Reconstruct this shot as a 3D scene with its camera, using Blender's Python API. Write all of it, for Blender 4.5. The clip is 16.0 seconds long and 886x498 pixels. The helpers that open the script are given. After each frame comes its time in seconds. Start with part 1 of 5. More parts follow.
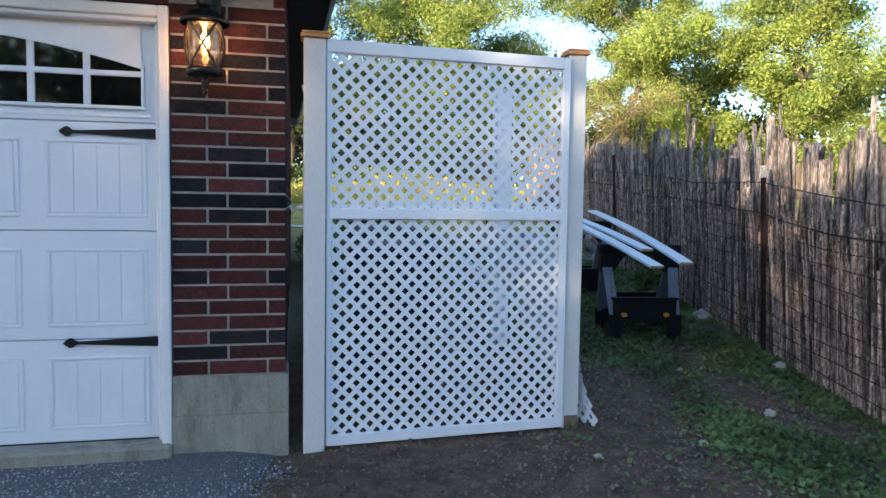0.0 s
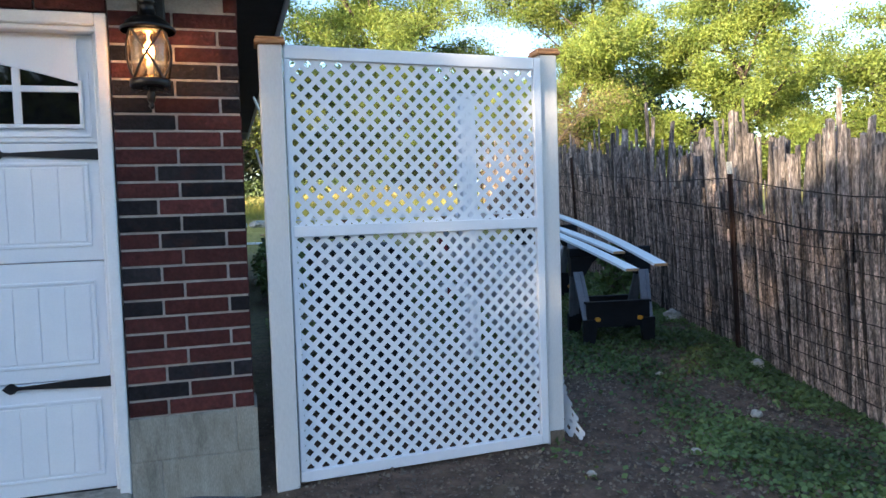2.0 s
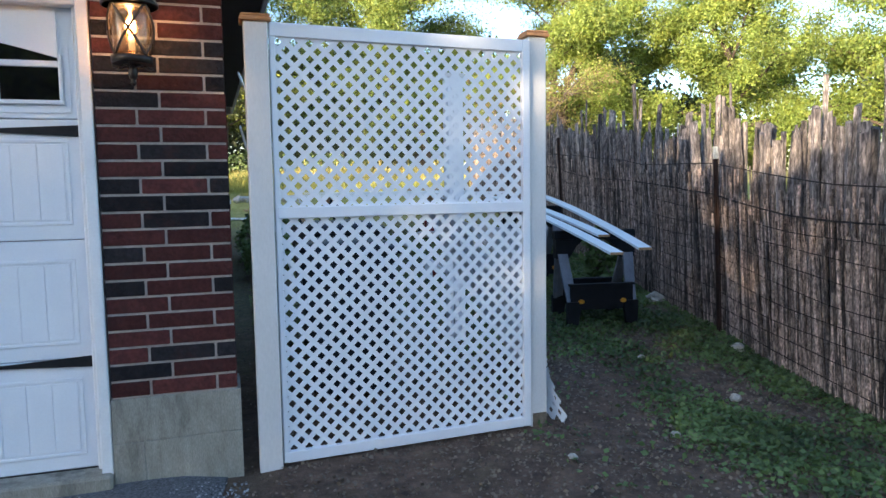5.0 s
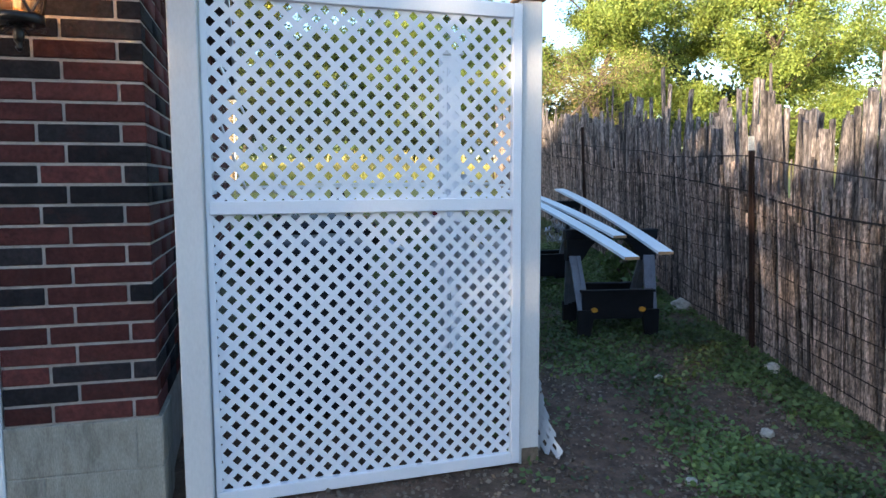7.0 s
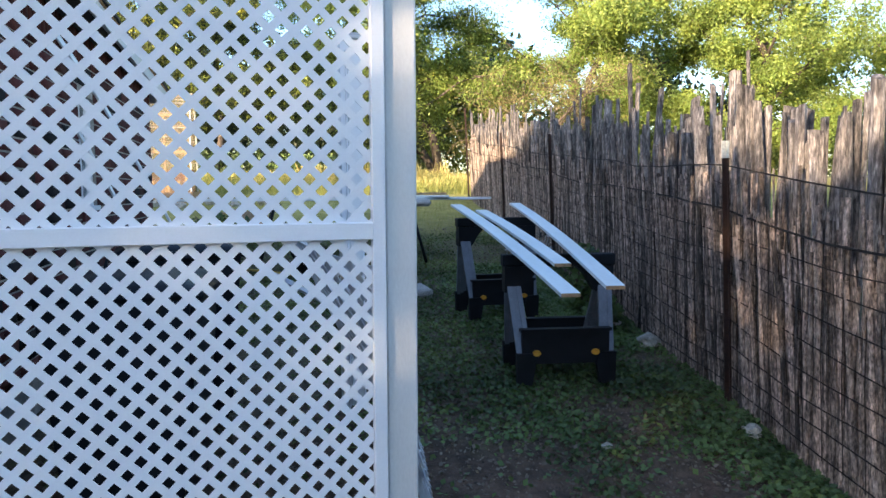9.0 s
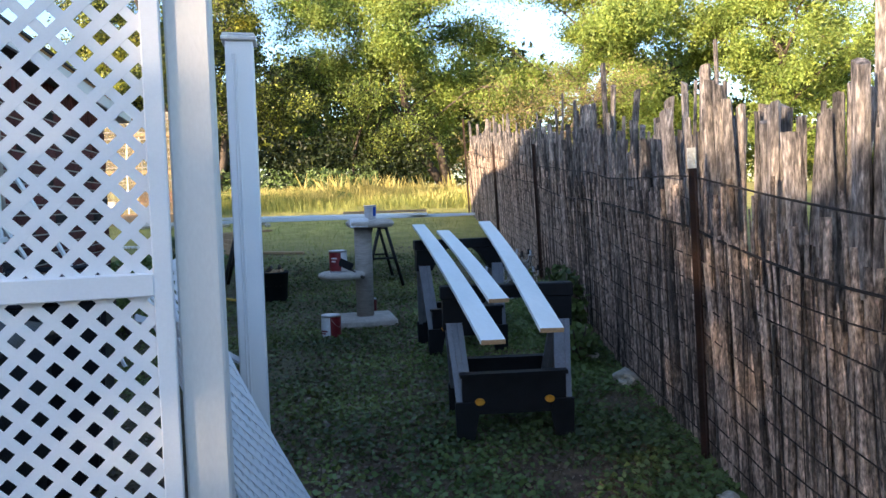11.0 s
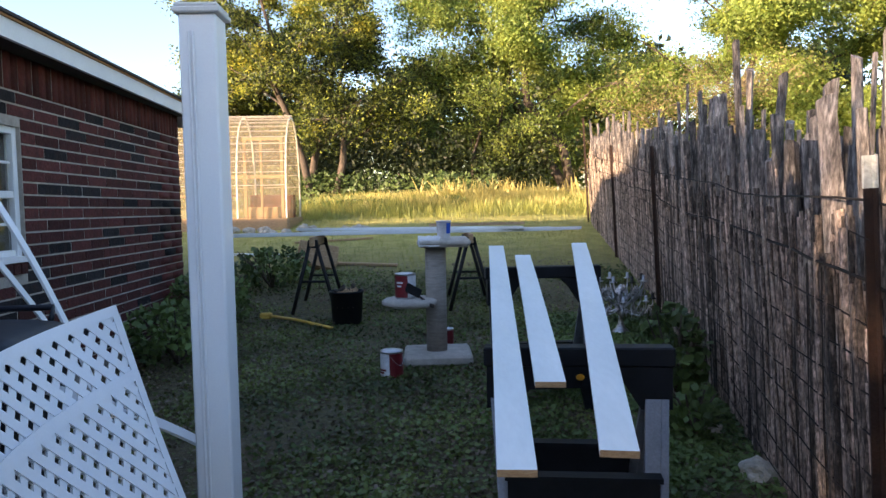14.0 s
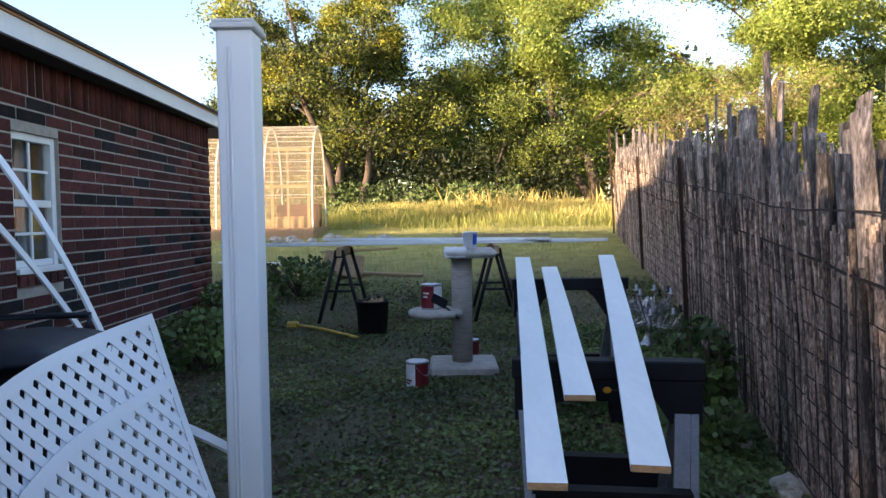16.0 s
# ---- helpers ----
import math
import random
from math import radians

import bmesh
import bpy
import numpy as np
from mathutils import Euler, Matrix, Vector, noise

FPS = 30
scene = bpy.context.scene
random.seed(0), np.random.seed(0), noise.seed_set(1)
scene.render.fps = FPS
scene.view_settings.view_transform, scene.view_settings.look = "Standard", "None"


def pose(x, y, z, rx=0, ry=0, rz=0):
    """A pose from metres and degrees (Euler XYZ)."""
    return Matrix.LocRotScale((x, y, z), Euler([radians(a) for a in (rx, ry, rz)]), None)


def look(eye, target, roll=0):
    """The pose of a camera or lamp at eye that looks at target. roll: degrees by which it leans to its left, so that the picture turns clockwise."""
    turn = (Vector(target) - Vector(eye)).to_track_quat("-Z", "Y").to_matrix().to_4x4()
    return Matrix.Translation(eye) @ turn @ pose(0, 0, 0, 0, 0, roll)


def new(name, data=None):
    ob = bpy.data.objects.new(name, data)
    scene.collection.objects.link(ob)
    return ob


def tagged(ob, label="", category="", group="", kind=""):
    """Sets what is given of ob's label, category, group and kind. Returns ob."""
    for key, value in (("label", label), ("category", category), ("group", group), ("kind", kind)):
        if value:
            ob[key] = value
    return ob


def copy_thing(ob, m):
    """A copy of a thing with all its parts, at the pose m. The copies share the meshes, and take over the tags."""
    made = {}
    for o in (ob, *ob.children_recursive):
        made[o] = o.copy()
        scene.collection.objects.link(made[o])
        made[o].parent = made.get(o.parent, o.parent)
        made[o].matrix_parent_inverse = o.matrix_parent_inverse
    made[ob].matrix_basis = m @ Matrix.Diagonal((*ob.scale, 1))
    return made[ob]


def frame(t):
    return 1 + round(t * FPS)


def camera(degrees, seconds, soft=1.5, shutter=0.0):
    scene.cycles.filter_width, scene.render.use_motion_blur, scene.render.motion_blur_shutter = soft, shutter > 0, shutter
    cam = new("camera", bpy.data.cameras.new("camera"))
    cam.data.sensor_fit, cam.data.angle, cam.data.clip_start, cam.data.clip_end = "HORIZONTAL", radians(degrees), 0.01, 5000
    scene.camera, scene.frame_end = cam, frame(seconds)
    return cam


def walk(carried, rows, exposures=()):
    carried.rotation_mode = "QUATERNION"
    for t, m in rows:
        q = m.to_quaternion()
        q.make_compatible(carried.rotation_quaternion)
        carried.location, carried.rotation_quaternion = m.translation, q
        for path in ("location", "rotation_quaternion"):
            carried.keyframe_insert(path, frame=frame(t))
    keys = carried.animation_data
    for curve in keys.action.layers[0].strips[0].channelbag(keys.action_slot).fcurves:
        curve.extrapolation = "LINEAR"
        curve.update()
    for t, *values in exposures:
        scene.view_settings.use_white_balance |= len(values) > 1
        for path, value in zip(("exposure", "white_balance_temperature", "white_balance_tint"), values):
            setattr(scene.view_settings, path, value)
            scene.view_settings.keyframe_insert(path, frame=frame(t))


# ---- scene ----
cam = camera(65.2, 16.0)
PATH = [
    (0, (0.131, -0.168, 1.385), (0.615, 2.075, 1.24), 0.8),
    (0.5, (0.134, -0.073, 1.393), (0.622, 2.167, 1.204), -0.5),
    (1, (0.113, 0.005, 1.401), (0.562, 2.252, 1.212), -1.4),
    (1.5, (0.109, 0.061, 1.43), (0.675, 2.285, 1.273), -1.5),
    (2, (0.079, 0.067, 1.402), (0.711, 2.275, 1.283), -1.8),
    (2.5, (0.068, 0.054, 1.414), (0.719, 2.255, 1.266), -1.3),
    (3, (0.056, 0.048, 1.411), (0.673, 2.26, 1.28), -1.6),
    (3.5, (0.062, 0.052, 1.412), (0.649, 2.271, 1.254), -1.3),
    (3.7, (0.051, 0.054, 1.415), (0.66, 2.264, 1.227), -1.1),
    (5.8, (0.169, 0.164, 1.441), (0.85, 2.352, 1.242), -0.9),
    (6, (0.237, 0.223, 1.431), (0.873, 2.426, 1.249), -1.2),
    (6.5, (0.414, 0.402, 1.446), (0.985, 2.624, 1.284), 0.2),
    (7, (0.531, 0.58, 1.441), (1.098, 2.798, 1.215), -0.2),
    (7.5, (0.651, 0.826, 1.453), (1.261, 3.037, 1.265), -1.7),
    (8, (0.821, 1.015, 1.445), (1.411, 3.232, 1.283), -2.0),
    (8.5, (1.08, 1.186, 1.462), (1.601, 3.422, 1.322), 0.9),
    (9, (1.288, 1.372, 1.46), (1.87, 3.589, 1.27), -0.2),
    (9.5, (1.495, 1.602, 1.477), (2.183, 3.79, 1.322), 0.4),
    (9.7, (1.555, 1.672, 1.486), (2.158, 3.887, 1.337), -1.4),
    (11.8, (2.155, 2.124, 1.549), (2.623, 4.371, 1.404), -1.1),
    (12, (2.19, 2.264, 1.575), (2.632, 4.519, 1.495), -1.3),
    (12.5, (2.294, 2.51, 1.59), (2.465, 4.803, 1.537), -2.7),
    (13, (2.446, 2.676, 1.611), (2.378, 4.973, 1.529), 1.1),
    (13.5, (2.5, 2.765, 1.621), (2.557, 5.062, 1.515), -0.7),
    (14, (2.516, 2.791, 1.611), (2.593, 5.085, 1.475), -1.1),
    (14.5, (2.521, 2.78, 1.615), (2.58, 5.077, 1.518), -1.6),
    (15, (2.512, 2.776, 1.617), (2.563, 5.073, 1.521), -1.7),
    (15.5, (2.507, 2.78, 1.62), (2.583, 5.077, 1.529), -1.0),
    (16, (2.494, 2.773, 1.62), (2.494, 5.071, 1.518), -0.8),
]
walk(cam, [(t, look(eye, target, roll)) for t, eye, target, roll in PATH],
     [(0, 1.90, 5520, 15), (1.5, 2.00, 5520, 15), (3.5, 1.95, 5550, 15), (7, 2.05, 5560, 16), (10, 1.98, 5560, 16.5), (12, 2.03, 5900, 19), (13.5, 1.98, 6130, 22), (16, 2.02, 6180, 24)])

# ---- world, sun, exposure ----
SUN_AZ, SUN_EL = radians(232.0), radians(8.3)
world = bpy.data.worlds.new("world")
scene.world = world
world.use_nodes = True
wn = world.node_tree.nodes
wl = world.node_tree.links
sky = wn.new("ShaderNodeTexSky")
sky.sky_type = 'NISHITA'
sky.sun_disc = False
sky.sun_elevation = SUN_EL
sky.sun_rotation = SUN_AZ
sky.air_density, sky.dust_density, sky.ozone_density = 1.0, 0.7, 1.4
wl.new(sky.outputs[0], wn["Background"].inputs[0])
wn["Background"].inputs[1].default_value = 0.15
sun_to = Vector((-math.sin(SUN_AZ) * math.cos(SUN_EL), -math.cos(SUN_AZ) * math.cos(SUN_EL), -math.sin(SUN_EL)))
sun = new("sun", bpy.data.lights.new("sun", 'SUN'))
sun.data.energy, sun.data.angle, sun.data.color = 5.0, radians(0.6), (1.0, 0.74, 0.42)
sun.matrix_world = look((0, 0, 30), Vector((0, 0, 30)) + sun_to)


# ---- materials ----
def surf(name, c1, c2, scale=6.0, rough=0.7, bump=0.15, bscale=90.0, metal=0.0, rnd=0.0, stretch=(1, 1, 1), c3=None, stain=0.0,
         stain_scale=1.2, stain_col=(0.05, 0.045, 0.04), island=False, gloss_var=0.1, spec=0.5, grain=(0.82, 1.12)):
    """Two scales of noise between two colours, stains with a shape of their own, fine relief."""
    m = bpy.data.materials.new(name)
    m.use_nodes = True
    n, l = m.node_tree.nodes, m.node_tree.links
    bsdf = n["Principled BSDF"]
    geo = n.new("ShaderNodeNewGeometry")
    mp = n.new("ShaderNodeMapping")
    mp.inputs["Scale"].default_value = stretch
    l.new(geo.outputs["Position"], mp.inputs[0])
    a = n.new("ShaderNodeTexNoise")
    a.inputs["Scale"].default_value, a.inputs["Detail"].default_value = scale, 6
    a.inputs["Roughness"].default_value = 0.65
    l.new(mp.outputs[0], a.inputs["Vector"])
    ramp = n.new("ShaderNodeValToRGB")
    ramp.color_ramp.elements[0].position, ramp.color_ramp.elements[1].position = 0.32, 0.68
    ramp.color_ramp.elements[0].color, ramp.color_ramp.elements[1].color = (*c1, 1), (*c2, 1)
    if c3:
        e = ramp.color_ramp.elements.new(0.5)
        e.color = (*c3, 1)
    l.new(a.outputs["Fac"], ramp.inputs[0])
    col = ramp.outputs[0]
    b = n.new("ShaderNodeTexNoise")
    b.inputs["Scale"].default_value, b.inputs["Detail"].default_value = bscale, 4
    l.new(mp.outputs[0], b.inputs["Vector"])
    mr = n.new("ShaderNodeMapRange")
    mr.inputs["From Min"].default_value, mr.inputs["From Max"].default_value = 0.25, 0.75
    mr.inputs["To Min"].default_value, mr.inputs["To Max"].default_value = grain
    l.new(b.outputs["Fac"], mr.inputs[0])
    mul = n.new("ShaderNodeMix")
    mul.data_type, mul.blend_type = 'RGBA', 'MULTIPLY'
    mul.inputs[0].default_value = 1.0
    l.new(col, mul.inputs[6])
    l.new(mr.outputs[0], mul.inputs[7])
    col = mul.outputs[2]
    if rnd:
        src = geo.outputs["Random Per Island"]
        if not island:
            src = n.new("ShaderNodeObjectInfo").outputs["Random"]
        rr = n.new("ShaderNodeMapRange")
        rr.inputs["To Min"].default_value, rr.inputs["To Max"].default_value = 1 - rnd, 1 + rnd
        l.new(src, rr.inputs[0])
        mu2 = n.new("ShaderNodeMix")
        mu2.data_type, mu2.blend_type = 'RGBA', 'MULTIPLY'
        mu2.inputs[0].default_value = 1.0
        l.new(col, mu2.inputs[6])
        l.new(rr.outputs[0], mu2.inputs[7])
        col = mu2.outputs[2]
    if stain:
        s = n.new("ShaderNodeTexNoise")
        s.inputs["Scale"].default_value, s.inputs["Detail"].default_value = stain_scale, 8
        s.inputs["Roughness"].default_value = 0.7
        l.new(mp.outputs[0], s.inputs["Vector"])
        sr = n.new("ShaderNodeMapRange")
        sr.inputs["From Min"].default_value, sr.inputs["From Max"].default_value = 0.52, 0.72
        sr.inputs["To Min"].default_value, sr.inputs["To Max"].default_value = 0.0, stain
        l.new(s.outputs["Fac"], sr.inputs[0])
        mx = n.new("ShaderNodeMix")
        mx.data_type = 'RGBA'
        l.new(sr.outputs[0], mx.inputs[0])
        l.new(col, mx.inputs[6])
        mx.inputs[7].default_value = (*stain_col, 1)
        col = mx.outputs[2]
    l.new(col, bsdf.inputs["Base Color"])
    ro = n.new("ShaderNodeMapRange")
    ro.inputs["To Min"].default_value, ro.inputs["To Max"].default_value = max(0.02, rough - gloss_var), min(1, rough + gloss_var)
    l.new(a.outputs["Fac"], ro.inputs[0])
    l.new(ro.outputs[0], bsdf.inputs["Roughness"])
    bsdf.inputs["Metallic"].default_value = metal
    bsdf.inputs["Specular IOR Level"].default_value = spec
    if bump:
        bp = n.new("ShaderNodeBump")
        bp.inputs["Strength"].default_value = bump
        bp.inputs["Distance"].default_value = 0.01
        l.new(b.outputs["Fac"], bp.inputs["Height"])
        l.new(bp.outputs[0], bsdf.inputs["Normal"])
    return m


def leaf_mat(name, dark, light, trans=0.35):
    m = bpy.data.materials.new(name)
    m.use_nodes = True
    n, l = m.node_tree.nodes, m.node_tree.links
    n.remove(n["Principled BSDF"])
    geo = n.new("ShaderNodeNewGeometry")
    ramp = n.new("ShaderNodeValToRGB")
    ramp.color_ramp.elements[0].color, ramp.color_ramp.elements[1].color = (*dark, 1), (*light, 1)
    cl_ = n.new("ShaderNodeTexNoise")
    cl_.inputs["Scale"].default_value = 1.6
    cl_.inputs["Detail"].default_value = 2
    l.new(geo.outputs["Position"], cl_.inputs["Vector"])
    cr = n.new("ShaderNodeMapRange")
    cr.inputs["From Min"].default_value, cr.inputs["From Max"].default_value = 0.36, 0.64
    l.new(cl_.outputs["Fac"], cr.inputs[0])
    half_ = n.new("ShaderNodeMix")
    half_.inputs[0].default_value = 0.55
    l.new(geo.outputs["Random Per Island"], half_.inputs[2])
    l.new(cr.outputs[0], half_.inputs[3])
    l.new(half_.outputs[0], ramp.inputs[0])
    nz = n.new("ShaderNodeTexNoise")
    nz.inputs["Scale"].default_value = 0.7
    nz.inputs["Detail"].default_value = 3
    l.new(geo.outputs["Position"], nz.inputs["Vector"])
    mr = n.new("ShaderNodeMapRange")
    mr.inputs["From Min"].default_value, mr.inputs["From Max"].default_value = 0.3, 0.7
    mr.inputs["To Min"].default_value, mr.inputs["To Max"].default_value = 0.7, 1.3
    l.new(nz.outputs["Fac"], mr.inputs[0])
    mul = n.new("ShaderNodeMix")
    mul.data_type, mul.blend_type = 'RGBA', 'MULTIPLY'
    mul.inputs[0].default_value = 1.0
    l.new(ramp.outputs[0], mul.inputs[6])
    l.new(mr.outputs[0], mul.inputs[7])
    d = n.new("ShaderNodeBsdfPrincipled")
    d.inputs["Roughness"].default_value = 0.55
    t = n.new("ShaderNodeBsdfTranslucent")
    l.new(mul.outputs[2], d.inputs["Base Color"])
    l.new(mul.outputs[2], t.inputs["Color"])
    mx = n.new("ShaderNodeMixShader")
    mx.inputs[0].default_value = trans
    l.new(d.outputs[0], mx.inputs[1])
    l.new(t.outputs[0], mx.inputs[2])
    l.new(mx.outputs[0], n["Material Output"].inputs[0])
    return m


def glass_mat(name, tint=(0.8, 0.85, 0.85), rough=0.0):
    m = bpy.data.materials.new(name)
    m.use_nodes = True
    b = m.node_tree.nodes["Principled BSDF"]
    b.inputs["Base Color"].default_value = (*tint, 1)
    b.inputs["Transmission Weight"].default_value = 1.0
    b.inputs["Roughness"].default_value = rough
    b.inputs["IOR"].default_value = 1.45
    return m


def glow(name, colour, strength):
    m = bpy.data.materials.new(name)
    m.use_nodes = True
    b = m.node_tree.nodes["Principled BSDF"]
    b.inputs["Base Color"].default_value = (*colour, 1)
    b.inputs["Emission Color"].default_value = (*colour, 1)
    b.inputs["Emission Strength"].default_value = strength
    return m


VINYL = surf("white_vinyl", (0.78, 0.79, 0.82), (0.83, 0.84, 0.86), 3, 0.38, 0.015, 140, stain=0.08, stain_scale=3, stain_col=(0.5, 0.48, 0.44), grain=(0.97, 1.02))
POST = surf("painted_post", (0.63, 0.62, 0.60), (0.69, 0.68, 0.66), 2.2, 0.55, 0.08, 60, stain=0.10, stain_scale=4, stain_col=(0.45, 0.41, 0.35), stretch=(2, 2, 0.8), grain=(0.94, 1.04))
DOOR = surf("door_paint", (0.70, 0.74, 0.80), (0.76, 0.79, 0.83), 3, 0.4, 0.012, 120, stain=0.05, stain_col=(0.45, 0.45, 0.45), grain=(0.97, 1.02))
TRIM = surf("trim_paint", (0.72, 0.73, 0.74), (0.80, 0.80, 0.80), 4, 0.5, 0.04, 80, stain=0.12, stain_scale=5, stain_col=(0.35, 0.33, 0.3), grain=(0.95, 1.03))
RED = surf("red_brick", (0.056, 0.017, 0.016), (0.098, 0.030, 0.026), 16, 0.92, 0.8, 60, rnd=0.42, stain=0.5, stain_scale=11, stain_col=(0.042, 0.026, 0.025), spec=0.25, grain=(0.7, 1.2))
DARK = surf("dark_brick", (0.012, 0.011, 0.0125), (0.027, 0.023, 0.025), 16, 0.92, 0.8, 60, rnd=0.4, stain=0.5, stain_scale=11, stain_col=(0.055, 0.022, 0.019), spec=0.2, grain=(0.7, 1.2))
RED_ROW = surf("red_brick_rows", (0.062, 0.018, 0.016), (0.108, 0.032, 0.027), 16, 0.92, 0.8, 60, spec=0.25, rnd=0.45, island=True)
MORTAR = surf("mortar", (0.29, 0.26, 0.225), (0.43, 0.385, 0.34), 12, 0.95, 0.6, 150, stain=0.4, stain_scale=5, stain_col=(0.2, 0.17, 0.15))
CONCRETE = surf("concrete", (0.25, 0.235, 0.19), (0.38, 0.36, 0.305), 3.5, 0.9, 0.5, 55, stain=0.95, stain_scale=1.3, stain_col=(0.085, 0.075, 0.062), stretch=(4.2, 4.2, 1.1), grain=(0.72, 1.15))
ASPHALT = surf("asphalt", (0.05, 0.05, 0.053), (0.20, 0.20, 0.205), 75, 0.85, 1.0, 120, stain=0.5, stain_scale=1.3, stain_col=(0.05, 0.042, 0.035))
DIRTY = surf("dirt_stain", (0.10, 0.07, 0.045), (0.22, 0.17, 0.12), 14, 0.95, 0.5, 80)
BLACK = surf("black_iron", (0.008, 0.008, 0.009), (0.016, 0.016, 0.018), 20, 0.6, 0.15, 160, spec=0.25)
BRONZE = surf("dark_bronze", (0.016, 0.014, 0.013), (0.035, 0.030, 0.026), 25, 0.38, 0.1, 120, metal=0.7)
PLASTIC = surf("black_plastic", (0.006, 0.007, 0.009), (0.013, 0.014, 0.017), 10, 0.6, 0.12, 200, spec=0.2)
GREYMETAL = surf("grey_painted_steel", (0.16, 0.17, 0.20), (0.22, 0.23, 0.26), 12, 0.45, 0.06, 120, metal=0.3)
YELLOW = surf("amber_plastic", (0.62, 0.27, 0.02), (0.75, 0.36, 0.04), 20, 0.4, 0.05, 90)
WHITEBOARD = surf("primed_board", (0.70, 0.73, 0.72), (0.80, 0.815, 0.80), 5, 0.5, 0.1, 60, stain=0.02, stain_scale=9, stain_col=(0.6, 0.58, 0.55), stretch=(1, .3, 1), grain=(0.96, 1.03))
ENDGRAIN = surf("end_grain", (0.30, 0.17, 0.08), (0.50, 0.32, 0.16), 60, 0.9, 0.3, 200, stretch=(1, 1, 5))
CEDAR = surf("cedar", (0.34, 0.16, 0.06), (0.52, 0.28, 0.12), 8, 0.7, 0.2, 50, stretch=(1, 8, 8))
STICK = surf("weathered_stick", (0.046, 0.040, 0.039), (0.36, 0.315, 0.29), 5, 0.95, 1.0, 13, rnd=0.55, stretch=(9, 9, 1.9), c3=(0.135, 0.117, 0.109), stain=0.85, stain_scale=2.0, stain_col=(0.47, 0.40, 0.35), grain=(0.2, 1.55))
REED = surf("weathered_reed", (0.062, 0.046, 0.039), (0.46, 0.35, 0.285), 6, 0.95, 1.0, 14, rnd=0.85, island=True, stretch=(8, 8, 3.0), c3=(0.22, 0.170, 0.140), stain=0.9, stain_scale=2.4, stain_col=(0.46, 0.37, 0.31), grain=(0.15, 1.6))
FADED = surf("flaking_paint", (0.42, 0.43, 0.40), (0.62, 0.64, 0.60), 30, 0.8, 0.3, 90, stain=0.6, stain_scale=24, stain_col=(0.08, 0.045, 0.03))
RUST = surf("rusty_steel", (0.018, 0.011, 0.009), (0.055, 0.027, 0.018), 14, 0.85, 0.4, 90, metal=0.3, stain=0.4, stain_scale=8, stain_col=(0.05, 0.04, 0.04))
WIRE = surf("old_wire", (0.010, 0.008, 0.007), (0.035, 0.026, 0.022), 20, 0.7, 0.0, 90, metal=0.4)
SHINGLE = surf("roof_shingle", (0.035, 0.030, 0.028), (0.075, 0.065, 0.06), 30, 0.95, 0.6, 120)
# board colour kept dark to hold the shade below the eave
SOFFIT_SHADE = surf("soffit", (0.05, 0.045, 0.043), (0.08, 0.07, 0.066), 5, 0.85, 0.2, 60)
CARPET = surf("beige_carpet", (0.45, 0.41, 0.365), (0.64, 0.59, 0.53), 14, 1.0, 1.0, 260)
ROPE = surf("sisal_post", (0.35, 0.315, 0.28), (0.54, 0.49, 0.43), 10, 1.0, 0.9, 160, stretch=(1, 1, 6))
CANRED = surf("red_label", (0.13, 0.010, 0.016), (0.19, 0.015, 0.022), 12, 0.4, 0.03, 80)
CANWHITE = surf("white_label", (0.66, 0.66, 0.68), (0.76, 0.76, 0.78), 12, 0.45, 0.03, 80)
TIN = surf("tin", (0.45, 0.45, 0.47), (0.62, 0.62, 0.64), 14, 0.3, 0.05, 80, metal=0.9)
BLUE = surf("blue_label", (0.02, 0.07, 0.36), (0.03, 0.11, 0.5), 12, 0.4, 0.03, 80)
ROCK = surf("pale_rock", (0.30, 0.27, 0.22), (0.52, 0.48, 0.41), 18, 0.95, 0.8, 90)
SILVER = surf("tarnished_silver", (0.20, 0.195, 0.20), (0.62, 0.61, 0.62), 30, 0.3, 0.1, 90, metal=0.85)
DARKWOOD = surf("dark_wood", (0.03, 0.022, 0.018), (0.07, 0.05, 0.04), 10, 0.7, 0.3, 60, stretch=(1, 1, 4))
PLANK = surf("raw_plank", (0.30, 0.18, 0.09), (0.48, 0.32, 0.18), 8, 0.8, 0.3, 50, stretch=(5, 1, 5))
BARK = surf("bark", (0.045, 0.034, 0.026), (0.13, 0.10, 0.08), 7, 0.95, 1.0, 30, stretch=(3, 3, .7))
YELLOWROPE = surf("yellow_handle", (0.50, 0.30, 0.04), (0.65, 0.42, 0.08), 12, 0.6, 0.1, 60)
BINBLACK = surf("bin_plastic", (0.008, 0.010, 0.015), (0.016, 0.019, 0.027), 6, 0.45, 0.15, 120, spec=0.3)
PANE = glass_mat("window_glass")
LANTERN_GLASS = glass_mat("lantern_glass", (0.97, 0.82, 0.60), 0.13)
DARKGLASS = surf("dark_glazing", (0.004, 0.005, 0.006), (0.007, 0.008, 0.009), 3, 0.03, 0.0, 60, gloss_var=0.02, spec=0.8)
BULB = glow("bulb_glow", (1.0, 0.38, 0.07), 7.0)
CURTAIN = surf("curtain", (0.20, 0.21, 0.24), (0.32, 0.33, 0.36), 4, 0.9, 0.2, 60, stretch=(1, 8, .5))
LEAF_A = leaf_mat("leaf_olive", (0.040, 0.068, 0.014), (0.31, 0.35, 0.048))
# yellow that paints sunlit highlights on outer leaf clumps
LEAF_SUN = leaf_mat("leaf_sunlit_yellow", (0.28, 0.29, 0.035), (0.54, 0.51, 0.07))
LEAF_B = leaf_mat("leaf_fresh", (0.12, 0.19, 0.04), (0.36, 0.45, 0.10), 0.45)
